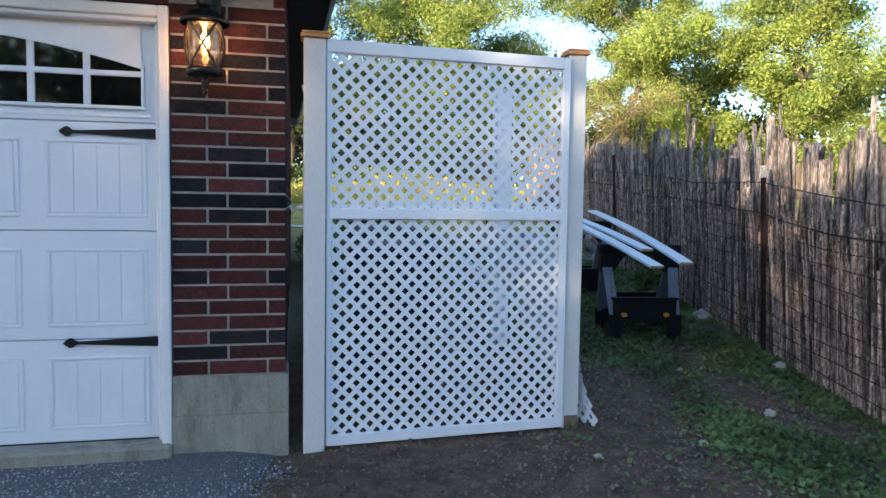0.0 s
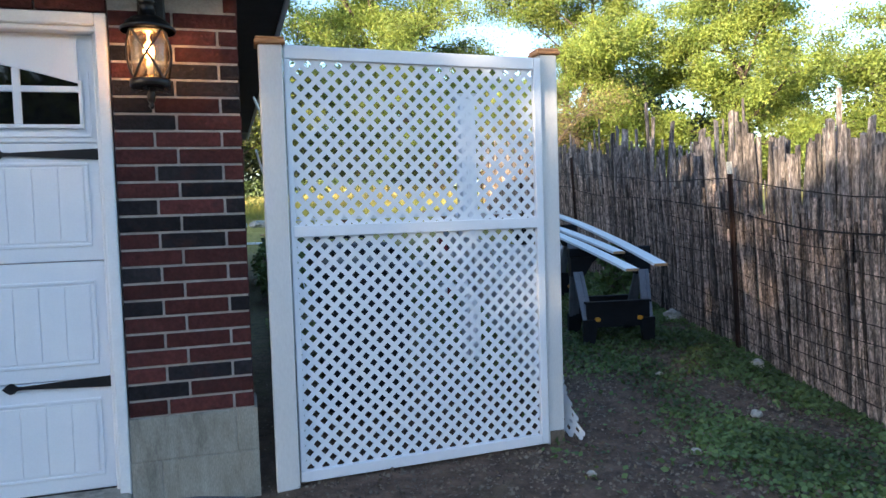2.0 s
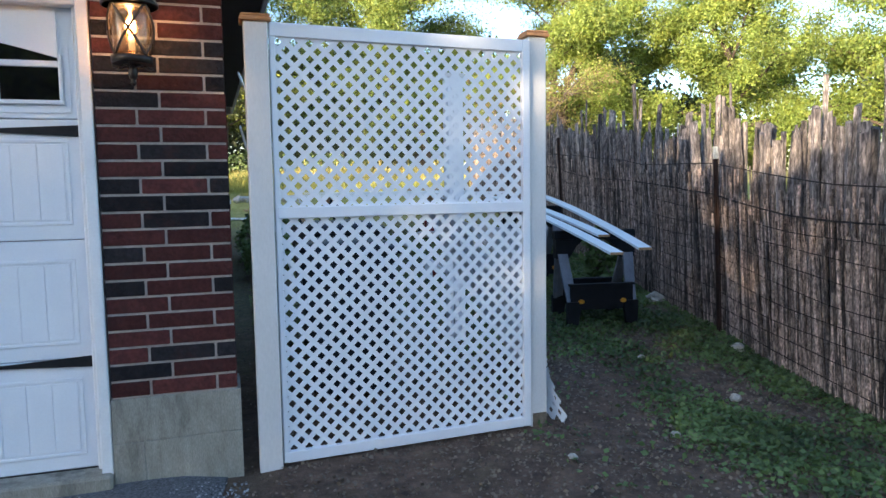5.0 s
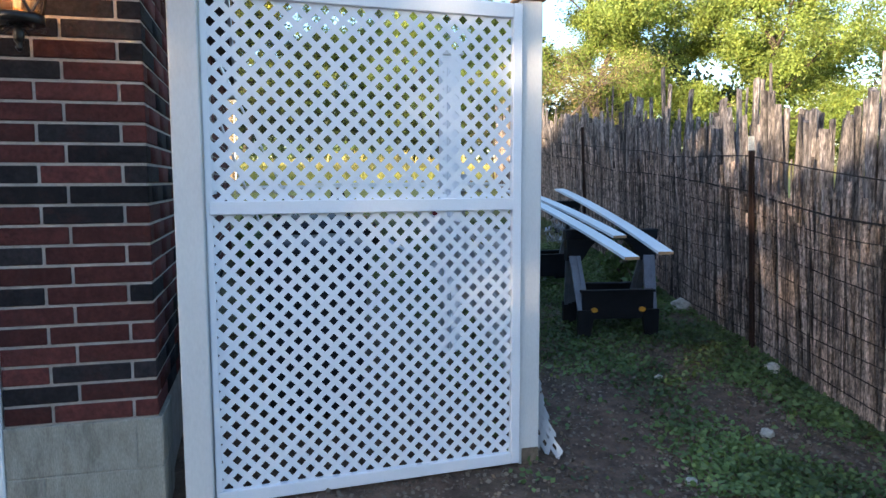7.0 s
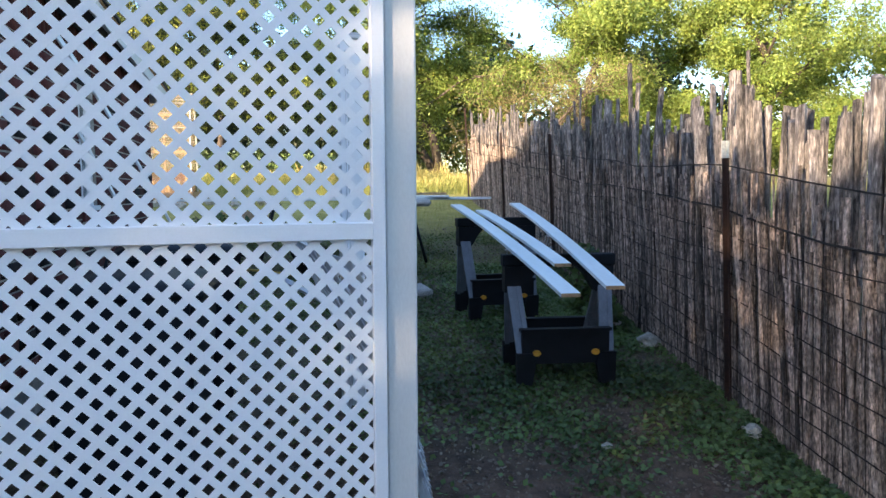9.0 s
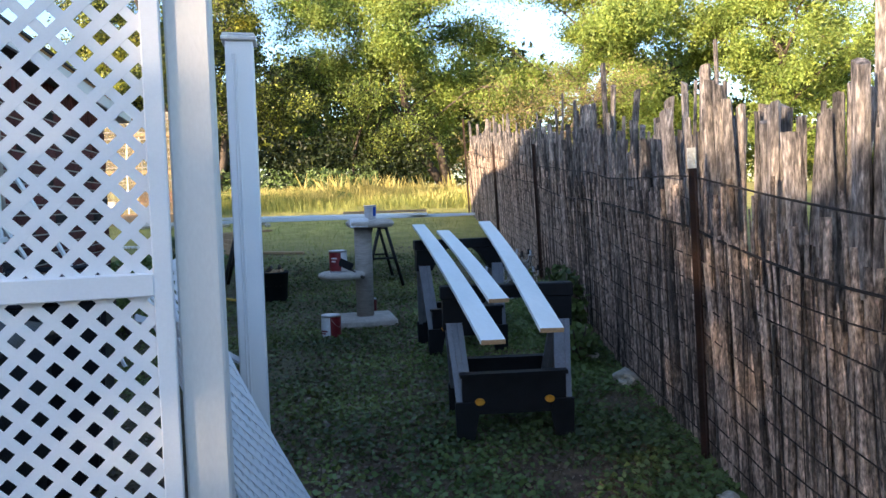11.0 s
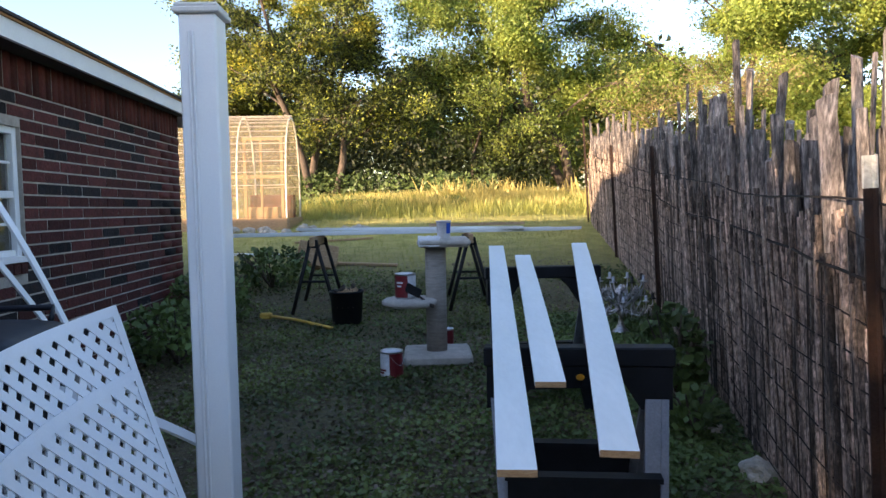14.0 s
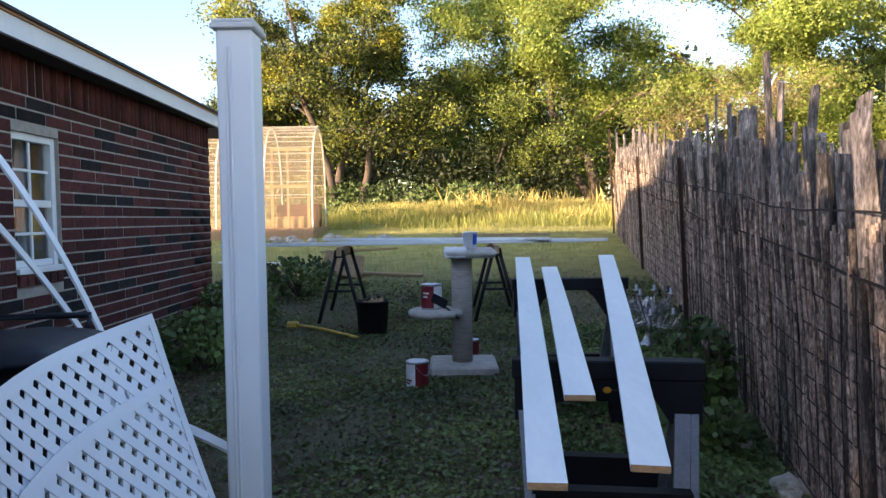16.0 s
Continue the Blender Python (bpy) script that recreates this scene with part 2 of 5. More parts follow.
# dark green that also paints the shade inside and below crowns
LEAF_SHADE_DARK = leaf_mat("leaf_shade_dark", (0.012, 0.022, 0.008), (0.045, 0.065, 0.018))
LEAF_R = leaf_mat("leaf_rust", (0.13, 0.10, 0.045), (0.32, 0.27, 0.11))
WEED = leaf_mat("weed_leaf", (0.030, 0.052, 0.016), (0.185, 0.265, 0.075), 0.25)
GRASS = leaf_mat("grass_blade", (0.032, 0.046, 0.013), (0.22, 0.26, 0.078), 0.3)
LITTER = leaf_mat("leaf_litter", (0.06, 0.042, 0.028), (0.24, 0.18, 0.12), 0.05)
CRUMB = surf("earth_crumb", (0.06, 0.040, 0.028), (0.26, 0.19, 0.14), 40, 0.95, 0.4, 120, rnd=0.6, island=True)
GRAVEL = surf("loose_gravel", (0.10, 0.10, 0.103), (0.38, 0.375, 0.37), 40, 0.9, 0.4, 120, rnd=0.6, island=True)
# straw and meadow blades, their colours brightened to carry the low sun
STRAW = leaf_mat("straw_blade", (0.34, 0.30, 0.09), (0.72, 0.60, 0.20), 0.35)
MEADOW_SUN = leaf_mat("sunlit_meadow_blade", (0.14, 0.17, 0.04), (0.44, 0.43, 0.10), 0.35)

# greenhouse sheet: ribbed clear plastic
POLY = bpy.data.materials.new("ribbed_polycarbonate")
POLY.use_nodes = True
pn, pl = POLY.node_tree.nodes, POLY.node_tree.links
pn.remove(pn["Principled BSDF"])
pt, pd, pg = pn.new("ShaderNodeBsdfTransparent"), pn.new("ShaderNodeBsdfPrincipled"), pn.new("ShaderNodeBsdfTranslucent")
pt.inputs[0].default_value = (0.90, 0.88, 0.80, 1)
pd.inputs["Base Color"].default_value = (0.72, 0.62, 0.46, 1)
pd.inputs["Roughness"].default_value = 0.3
pg.inputs[0].default_value = (0.6, 0.52, 0.38, 1)
pm, pm2 = pn.new("ShaderNodeMixShader"), pn.new("ShaderNodeMixShader")
pm.inputs[0].default_value, pm2.inputs[0].default_value = 0.5, 0.24
pl.new(pd.outputs[0], pm.inputs[1])
pl.new(pg.outputs[0], pm.inputs[2])
pl.new(pt.outputs[0], pm2.inputs[1])
pl.new(pm.outputs[0], pm2.inputs[2])
pl.new(pm2.outputs[0], pn["Material Output"].inputs[0])

# ground: dirt and short green growth in patches
SOIL = bpy.data.materials.new("soil_and_grass")
SOIL.use_nodes = True
gn, gl = SOIL.node_tree.nodes, SOIL.node_tree.links
gb = gn["Principled BSDF"]
gb.inputs["Roughness"].default_value = 0.95
gpos = gn.new("ShaderNodeNewGeometry")


def gnoise(scale, detail=6):
    q = gn.new("ShaderNodeTexNoise")
    q.inputs["Scale"].default_value, q.inputs["Detail"].default_value, q.inputs["Roughness"].default_value = scale, detail, 0.68
    gl.new(gpos.outputs["Position"], q.inputs["Vector"])
    return q.outputs["Fac"]


def gramp(fac, c1, c2, p1=0.35, p2=0.65):
    q = gn.new("ShaderNodeValToRGB")
    q.color_ramp.elements[0].position, q.color_ramp.elements[1].position = p1, p2
    q.color_ramp.elements[0].color, q.color_ramp.elements[1].color = (*c1, 1), (*c2, 1)
    gl.new(fac, q.inputs[0])
    return q.outputs[0]


def gmix(fac, a, b):
    q = gn.new("ShaderNodeMix")
    q.data_type = 'RGBA'
    gl.new(fac, q.inputs[0])
    gl.new(a, q.inputs[6])
    gl.new(b, q.inputs[7])
    return q.outputs[2]


soil_c = gramp(gnoise(9, 9), (0.044, 0.027, 0.018), (0.195, 0.122, 0.080), 0.32, 0.68)
grass_c = gramp(gnoise(22, 6), (0.060, 0.050, 0.028), (0.145, 0.130, 0.055))
# meadow yellow, raised to hold the sunlight on the far ground
far_sun_c = gramp(gnoise(3, 6), (0.28, 0.26, 0.065), (0.50, 0.43, 0.13))
sepx = gn.new("ShaderNodeSeparateXYZ")
gl.new(gpos.outputs["Position"], sepx.inputs[0])
# bare earth round the panel, turf further into the yard
turf = gn.new("ShaderNodeMapRange")
turf.inputs["From Min"].default_value, turf.inputs["From Max"].default_value = 4.2, 6.8
gl.new(sepx.outputs[1], turf.inputs[0])
patch = gn.new("ShaderNodeMath")
patch.operation = 'ADD'
gl.new(turf.outputs[0], patch.inputs[0])
pr = gn.new("ShaderNodeMapRange")
pr.inputs["From Min"].default_value, pr.inputs["From Max"].default_value = 0.3, 0.7
pr.inputs["To Min"].default_value, pr.inputs["To Max"].default_value = -0.55, 0.45
gl.new(gnoise(2.3, 7), pr.inputs[0])
gl.new(pr.outputs[0], patch.inputs[1])
patch.use_clamp = True
meadow = gn.new("ShaderNodeMapRange")
meadow.inputs["From Min"].default_value, meadow.inputs["From Max"].default_value = 10.5, 15.0
gl.new(sepx.outputs[1], meadow.inputs[0])
gl.new(gmix(meadow.outputs[0], gmix(patch.outputs[0], soil_c, grass_c), far_sun_c), gb.inputs["Base Color"])
gbump = gn.new("ShaderNodeBump")
gbump.inputs["Strength"].default_value, gbump.inputs["Distance"].default_value = 0.9, 0.03
gl.new(gnoise(26, 8), gbump.inputs["Height"])
gl.new(gbump.outputs[0], gb.inputs["Normal"])


# ---- mesh helpers ----
def mesh_of(name, bm, material):
    me = bpy.data.meshes.new(name)
    bmesh.ops.recalc_face_normals(bm, faces=bm.faces[:])
    bm.to_mesh(me)
    bm.free()
    for m in (material if isinstance(material, (list, tuple)) else [material]):
        me.materials.append(m)
    return me


def part(name, bm, material, parent=None, label="", smooth=False):
    ob = new(name, mesh_of(name, bm, material))
    if smooth:
        for p in ob.data.polygons:
            p.use_smooth = True
    ob.parent = parent
    if label:
        tagged(ob, label)
    return ob


def thing(name, m, label, category, group="", kind=""):
    ob = new(name)
    ob.matrix_world = m
    ob.empty_display_size = 0.1
    return tagged(ob, label, category, group, kind)


def B():
    return bmesh.new()


def box(bm, x0, y0, z0, x1, y1, z1, bev=0.0, mi=0, m=None):
    vs = [bm.verts.new((x, y, z)) for x in (x0, x1) for y in (y0, y1) for z in (z0, z1)]
    fs = [bm.faces.new([vs[i] for i in q]) for q in ((0, 1, 3, 2), (4, 6, 7, 5), (0, 4, 5, 1), (2, 3, 7, 6), (0, 2, 6, 4), (1, 5, 7, 3))]
    for f in fs:
        f.material_index = mi
    if bev:
        r = bmesh.ops.bevel(bm, geom=list({e for f in fs for e in f.edges}), offset=bev, segments=1, affect='EDGES', profile=0.5)
        vs = list({v for f in r["faces"] for v in f.verts} | {v for v in vs if v.is_valid})
    if m is not None:
        bmesh.ops.transform(bm, matrix=m, verts=vs)
    return bm


def tube(bm, pts, radii, seg=8, cap=True, mi=0):
    pts = [Vector(p) for p in pts]
    if not isinstance(radii, (list, tuple)):
        radii = [radii] * len(pts)
    rings = []
    ref = None
    for i, p in enumerate(pts):
        d = (pts[min(i + 1, len(pts) - 1)] - pts[max(i - 1, 0)]).normalized()
        if ref is None:
            ref = Vector((1, 0, 0)) if abs(d.x) < 0.8 else Vector((0, 1, 0))
        u = (ref - d * ref.dot(d)).normalized()
        ref = u
        w = d.cross(u)
        rings.append([bm.verts.new(p + (u * math.cos(2 * math.pi * k / seg) + w * math.sin(2 * math.pi * k / seg)) * radii[i]) for k in range(seg)])
    for a, b in zip(rings, rings[1:]):
        for k in range(seg):
            f = bm.faces.new((a[k], a[(k + 1) % seg], b[(k + 1) % seg], b[k]))
            f.material_index = mi
            f.smooth = seg > 6
    if cap:
        bm.faces.new(rings[0][::-1]).material_index = mi
        bm.faces.new(rings[-1]).material_index = mi
    return bm


def lathe(bm, prof, seg=20, at=(0, 0, 0), mi=0):
    rings = [[bm.verts.new((at[0] + r * math.cos(2 * math.pi * k / seg), at[1] + r * math.sin(2 * math.pi * k / seg), at[2] + z)) for k in range(seg)] for r, z in prof]
    for a, b in zip(rings, rings[1:]):
        for k in range(seg):
            f = bm.faces.new((a[k], a[(k + 1) % seg], b[(k + 1) % seg], b[k]))
            f.material_index = mi
            f.smooth = True
    if prof[0][0] > 1e-4:
        bm.faces.new(rings[0][::-1]).material_index = mi
    if prof[-1][0] > 1e-4:
        bm.faces.new(rings[-1]).material_index = mi
    bmesh.ops.remove_doubles(bm, verts=bm.verts[:], dist=1e-6)
    return bm


def prism(bm, pts, y0, y1, mi=0):
    """A flat outline in x, z made solid from y0 to y1."""
    a = [bm.verts.new((x, y0, z)) for x, z in pts]
    b = [bm.verts.new((x, y1, z)) for x, z in pts]
    bm.faces.new(a).material_index = mi
    bm.faces.new(b[::-1]).material_index = mi
    for i in range(len(pts)):
        j = (i + 1) % len(pts)
        bm.faces.new((a[i], b[i], b[j], a[j])).material_index = mi
    return bm


def array_mesh(name, verts, faces, material):
    verts = np.asarray(verts, np.float32).reshape(-1, 3)
    faces = np.asarray(faces, np.int32)
    k = faces.shape[1]
    me = bpy.data.meshes.new(name)
    me.vertices.add(len(verts))
    me.vertices.foreach_set("co", verts.ravel())
    me.loops.add(faces.size)
    me.loops.foreach_set("vertex_index", faces.ravel())
    me.polygons.add(len(faces))
    me.polygons.foreach_set("loop_start", np.arange(0, faces.size, k, dtype=np.int32))
    me.update(calc_edges=True)
    me.materials.append(material)
    return me


def leaf_quads(rng, centres, size, flat=0.0, aspect=0.5):
    """Small pointed leaves, each a folded diamond of four corners, turned at random."""
    n = len(centres)
    a = rng.normal(size=(n, 3))
    a[:, 2] *= 1 - flat
    a /= np.linalg.norm(a, axis=1, keepdims=True)
    b = rng.normal(size=(n, 3))
    b[:, 2] *= 1 - flat
    b -= a * (a * b).sum(1, keepdims=True)
    b /= np.linalg.norm(b, axis=1, keepdims=True) + 1e-9
    s = size * rng.uniform(0.55, 1.3, (n, 1))
    v = np.stack([centres - a * s * 0.5, centres + b * s * aspect * 0.5, centres + a * s * 0.5, centres - b * s * aspect * 0.5], 1)
    return v.reshape(-1, 3), np.arange(4 * n).reshape(-1, 4)


def smoothstep(a, b, x):
    t = min(1.0, max(0.0, (x - a) / (b - a)))
    return t * t * (3 - 2 * t)


def g(x, y):
    """The height of the ground."""
    if y < 3.64:
        z = max(0.07 + 0.012 * (y - 3.64), -0.3)
    elif y < 5:
        z = 0.07 + 0.115 * (y - 3.64)
    elif y < 9:
        z = 0.226 + 0.067 * (y - 5)
    elif y < 18:
        z = 0.494 + 0.100 * (y - 9)
    elif y < 36:
        u = y - 18
        z = 1.394 + 0.087 * u - 0.0021 * u * u
    else:
        z = 2.28
    near = 1 - smoothstep(14, 40, abs(x) + abs(y - 6) * 0.6)
    z += near * 0.022 * noise.noise((x * 1.3, y * 1.3, 0.0)) + near * 0.012 * noise.noise((x * 5, y * 5, 3.0))
    return z


# ---- ground ----
def axis(lo, hi, step, far):
    mid = list(np.arange(lo, hi, step))
    out, s, a, b = [], step, [], []
    x = lo
    while x > -far:
        s *= 1.35
        x -= s
        a.append(x)
    s, x = step, mid[-1]
    while x < far:
        s *= 1.35
        x += s
        b.append(x)
    return a[::-1] + mid + b


gx, gy = axis(-4.0, 9.0, 0.11, 700), axis(-1.0, 20.0, 0.12, 700)
gverts = [(x, y, g(x, y)) for y in gy for x in gx]
W = len(gx)
gfaces = [(j * W + i, j * W + i + 1, (j + 1) * W + i + 1, (j + 1) * W + i) for j in range(len(gy) - 1) for i in range(W - 1)]
ground = new("ground", array_mesh("ground", gverts, gfaces, SOIL))
tagged(ground, "bare brown earth turning to patchy short grass", "ground", kind="structure")

# driveway of rough asphalt, running up to the garage door
bm = B()
dx, dy = list(np.linspace(-7, 0.07, 60)), list(np.linspace(-14, 3.50, 90))
dv = []
for y in dy:
    row = []
    for x in dx:
        edge = 0.03 + 0.07 * noise.noise((0.0, y * 2.2, 1.0)) + 0.05 * noise.noise((0, y * 7, 2))
        xx = min(x, edge)
        z = 0.092 + 0.015 * (y - 3.4) + 0.006 * noise.noise((xx * 6, y * 6, 0)) + 0.01 * noise.noise((xx * 1.5, y * 1.5, 5))
        z -= 0.03 * smoothstep(-0.2, 0.07, x)
        row.append(bm.verts.new((xx, y, z)))
    dv.append(row)
for j in range(len(dy) - 1):
    for i in range(len(dx) - 1):
        bm.faces.new((dv[j][i], dv[j][i + 1], dv[j + 1][i + 1], dv[j + 1][i])).smooth = True
for j in range(len(dy) - 1):
    p, q = dv[j][-1], dv[j + 1][-1]
    r, s = bm.verts.new((p.co.x + 0.05, p.co.y, -0.6)), bm.verts.new((q.co.x + 0.05, q.co.y, -0.6))
    bm.faces.new((p, r, s, q))
driveway = part("driveway", bm, ASPHALT)
tagged(driveway, "rough dark grey asphalt driveway with worn edge", "driveway", kind="structure")

# ---- the brick house ----
HX, HY0, HY1 = 0.09, 3.505, 9.97
ZB, COURSE, BL, JOINT = 0.497, 0.0778, 0.282, 0.0115
WIN = (6.675, 7.150, 1.33, 2.152)

wall_front = thing("wall_front", pose(0, 0, 0), "red and charcoal brick garage pier with pale mortar", "wall", kind="structure")
bm = B()
box(bm, -0.466, HY0 + 0.0055, ZB - 0.02, HX - 0.005, HY0 + 0.22, 2.585)
part("mortar", bm, MORTAR, wall_front, "pale grey mortar")
bm = B()
box(bm, -5.45, HY0 + 0.03, 2.33, -0.468, HY0 + 0.2, 2.585)
box(bm, -16.0, HY0 + 0.03, -0.2, -5.45, HY0 + 0.2, 2.585)
part("mortar", bm, MORTAR, wall_front)
wall_side = thing("wall_east", pose(0, 0, 0), "long red brick side wall of the house", "wall", kind="structure")
bm = B()
y0, y1, z0, z1 = WIN
for a, b, c, d in ((HY0 + 0.22, y0, ZB - 0.6, 2.585), (y1, HY1 - 0.008, ZB - 0.6, 2.585), (y0, y1, ZB - 0.6, z0), (y0, y1, z1, 2.585)):
    box(bm, HX - 0.20, a, c, HX - 0.005, b, d)
part("mortar", bm, MORTAR, wall_side, "pale grey mortar")
wall_north = thing("wall_north", pose(0, 0, 0), "plain brick back wall of the house", "wall", kind="structure")
bm = B()
box(bm, -16, HY1 - 0.2, 0, HX - 0.21, HY1 - 0.01, 2.56)
box(bm, -16.2, HY0 + 0.2, -0.2, -16.0, HY1, 2.56)
part("wall_panel", bm, RED, wall_north)
stem = thing("foundation", pose(0, 0, 0), "stained grey concrete foundation under the brickwork", "foundation", kind="structure")
bm = B()
box(bm, -0.466, HY0 - 0.008, -0.3, HX + 0.010, HY0 + 0.3, ZB - 0.006)
part("footing", bm, CONCRETE, stem)
for xa, xb, za, zb in ((-0.470, 0.004, 0.292, ZB - 0.002), (0.0075, HX + 0.014, 0.292, ZB - 0.002), (-0.470, -0.335, -0.3, 0.2885), (-0.3315, HX + 0.014, -0.3, 0.2885)):
    bm = B()
    box(bm, xa, HY0 - 0.012, za, xb, HY0 + 0.26, zb, 0.004)
    part("block", bm, CONCRETE, stem)
bm = B()
box(bm, -5.5, HY0 - 0.06, -0.3, -0.472, HY0 + 0.3, 0.160, 0.012)
part("threshold", bm, CONCRETE, stem, "chipped pale concrete door threshold")

# roof: hip roof, deep soffit coloured dark for the eave's shade, painted fascia
EX0, EX1, EY0, EY1 = 0.40, 0.20, 3.0, 10.85
ZE0, ZE1 = 2.577, 2.685


def eave_x(y):
    return EX0 + (EX1 - EX0) * (y - EY0) / (EY1 - EY0)


def slab(q, corners, za, zb):
    """A flat board of any four-cornered outline."""
    lo = [q.verts.new((x, y, za)) for x, y in corners]
    hi = [q.verts.new((x, y, zb)) for x, y in corners]
    q.faces.new(lo[::-1])
    q.faces.new(hi)
    for i in range(4):
        q.faces.new((lo[i], lo[(i + 1) % 4], hi[(i + 1) % 4], hi[i]))
    return q


roof = thing("roof", pose(0, 0, 0), "low hip roof with dark shingles and white fascia", "roof", kind="structure")
SOFFIT_END = HY1 + 0.03
part("soffit", slab(B(), [(-16.6, EY0 + 0.03), (eave_x(EY0) - 0.03, EY0 + 0.03), (eave_x(SOFFIT_END) - 0.03, SOFFIT_END), (-16.6, SOFFIT_END)], ZE0 + 0.012, ZE0 + 0.028), SOFFIT_SHADE, roof, "soffit boards coloured dark for the eave's shade")
part("soffit_return", slab(B(), [(HX - 0.05, SOFFIT_END), (eave_x(SOFFIT_END) - 0.028, SOFFIT_END), (eave_x(SOFFIT_END) - 0.028, SOFFIT_END + 0.02), (HX - 0.05, SOFFIT_END + 0.02)], ZE0, ZE1 - 0.02), TRIM, roof, "white boxed end of the soffit")
for c in ([(eave_x(EY0) - 0.026, EY0), (eave_x(EY0), EY0), (eave_x(EY1), EY1), (eave_x(EY1) - 0.026, EY1)],
          [(-16.6, EY0), (eave_x(EY0) - 0.027, EY0), (eave_x(EY0) - 0.027, EY0 + 0.026), (-16.6, EY0 + 0.026)],
          [(-16.6, EY1 - 0.026), (eave_x(EY1) - 0.027, EY1 - 0.026), (eave_x(EY1) - 0.027, EY1), (-16.6, EY1)]):
    part("fascia", slab(B(), c, ZE0, ZE1), TRIM, roof, "weathered white fascia board")
bm = B()
ym, half = (EY0 + EY1) / 2, (EY1 - EY0) / 2
zr = ZE1 + 0.01 + half * 0.27
o = 0.03
cs = [bm.verts.new(p) for p in ((-16.6, EY0 - o, ZE1 + 0.032), (EX0 + o, EY0 - o, ZE1 + 0.032), (EX1 + o, EY1 + o, ZE1 + 0.032), (-16.6, EY1 + o, ZE1 + 0.032))]
cl = [bm.verts.new((v.co.x, v.co.y, ZE1 + 0.0145)) for v in cs]
r0, r1 = bm.verts.new((-12.5, ym, zr)), bm.verts.new((EX1 - half, ym, zr))
for f in ((cs[0], cs[1], r1, r0), (cs[1], cs[2], r1), (cs[2], cs[3], r0, r1), (cs[3], cs[0], r0)):
    bm.faces.new(f)
for i in range(4):
    bm.faces.new((cl[i], cl[(i + 1) % 4], cs[(i + 1) % 4], cs[i]))
bm.faces.new(cl[::-1])
part("shingles", bm, SHINGLE, roof, "dark worn asphalt shingles")
part("drip_board", slab(B(), [(eave_x(EY0) - 0.02, EY0 + 0.01), (eave_x(EY0) + 0.012, EY0 + 0.01), (eave_x(EY1) + 0.012, EY1 - 0.01), (eave_x(EY1) - 0.02, EY1 - 0.01)], ZE1 + 0.001, ZE1 + 0.0135), CEDAR, roof, "brown bare wood under the shingle edge")

# ceiling and dim inside so that the window looks into a room
ceil = new("ceiling")
ceil.empty_display_size = 0.1
tagged(ceil, "plain house ceiling", "ceiling", kind="structure")
bm = B()
box(bm, -16, HY0 + 0.2, 2.44, HX - 0.2, HY1 - 0.2, 2.47)
part("ceiling_board", bm, SOFFIT_SHADE, ceil)
floor_in = thing("floor", pose(0, 0, 0), "dim house floor behind the window", "floor", kind="structure")
bm = B()
box(bm, -16, HY0 + 0.2, 0.3, HX - 0.2, HY1 - 0.2, 0.45)
part("floor_board", bm, DARKWOOD, floor_in)

# window in the side wall: white double-hung sash with grilles
window = thing("window_1", pose(HX, y0, z0), "white double-hung window with grilles in brick wall", "window", kind="structure")
ww, wh = y1 - y0, z1 - z0
X0, X1 = -0.085, -0.028


def wbar(name, a, c, b, d, x0=X0, x1=X1):
    q = B()
    box(q, x0, a, c, x1, b, d, 0.004)
    part(name, q, TRIM, window)


wbar("frame", 0, 0, 0.045, wh)
wbar("frame", ww - 0.045, 0, ww, wh)
wbar("frame", 0.046, wh - 0.045, ww - 0.046, wh)
wbar("window_sill", -0.005, 0.0, ww + 0.005, 0.035, X0, 0.02)
wbar("sash_rail", 0.046, wh * 0.5 - 0.022, ww - 0.046, wh * 0.5 + 0.022, X0 + 0.006, X1 - 0.006)
wbar("sash_rail", 0.046, 0.036, ww - 0.046, 0.075, X0 + 0.006, X1 - 0.01)
for s in (0, 1):
    za, zb = (0.076, wh * 0.5 - 0.023) if s == 0 else (wh * 0.5 + 0.023, wh - 0.046)
    wbar("grille", ww / 2 - 0.009, za, ww / 2 + 0.009, zb, -0.062, -0.046)
    wbar("grille", 0.046, (za + zb) / 2 - 0.009, ww / 2 - 0.010, (za + zb) / 2 + 0.009, -0.062, -0.046)
    wbar("grille", ww / 2 + 0.010, (za + zb) / 2 - 0.009, ww - 0.046, (za + zb) / 2 + 0.009, -0.062, -0.046)
    q = B()
    box(q, -0.072, 0.046, za, -0.066, ww - 0.046, zb)
    pane = part("pane", q, PANE, window)
    pane.visible_shadow = False
q = B()
ys = np.linspace(0.58 * ww, ww - 0.05, 24)
for a, b in zip(ys, ys[1:]):
    f = [q.verts.new((-0.16 + 0.012 * math.sin(k * 60), k, z)) for k in (a, b) for z in (0.04, wh - 0.03)]
    q.faces.new((f[0], f[2], f[3], f[1]))
part("curtain", q, CURTAIN, window, "pale half-drawn curtain")

# ---- garage door ----
DX1, DX0, DY = -0.537, -5.42, 3.585
door = thing("garage_door", pose(0, DY, 0.162), "white panelled carriage-style garage door, closed", "garage door")
SEC = [0.0, 0.523, 1.071, 1.612, 2.105]
for i in range(4):
    bm = B()
    box(bm, DX0, 0.0, SEC[i] + 0.002, DX1, 0.045, SEC[i + 1] - 0.002, 0.004)
    part("door_section", bm, DOOR, door)
PW, PITCH = 0.470, 0.586


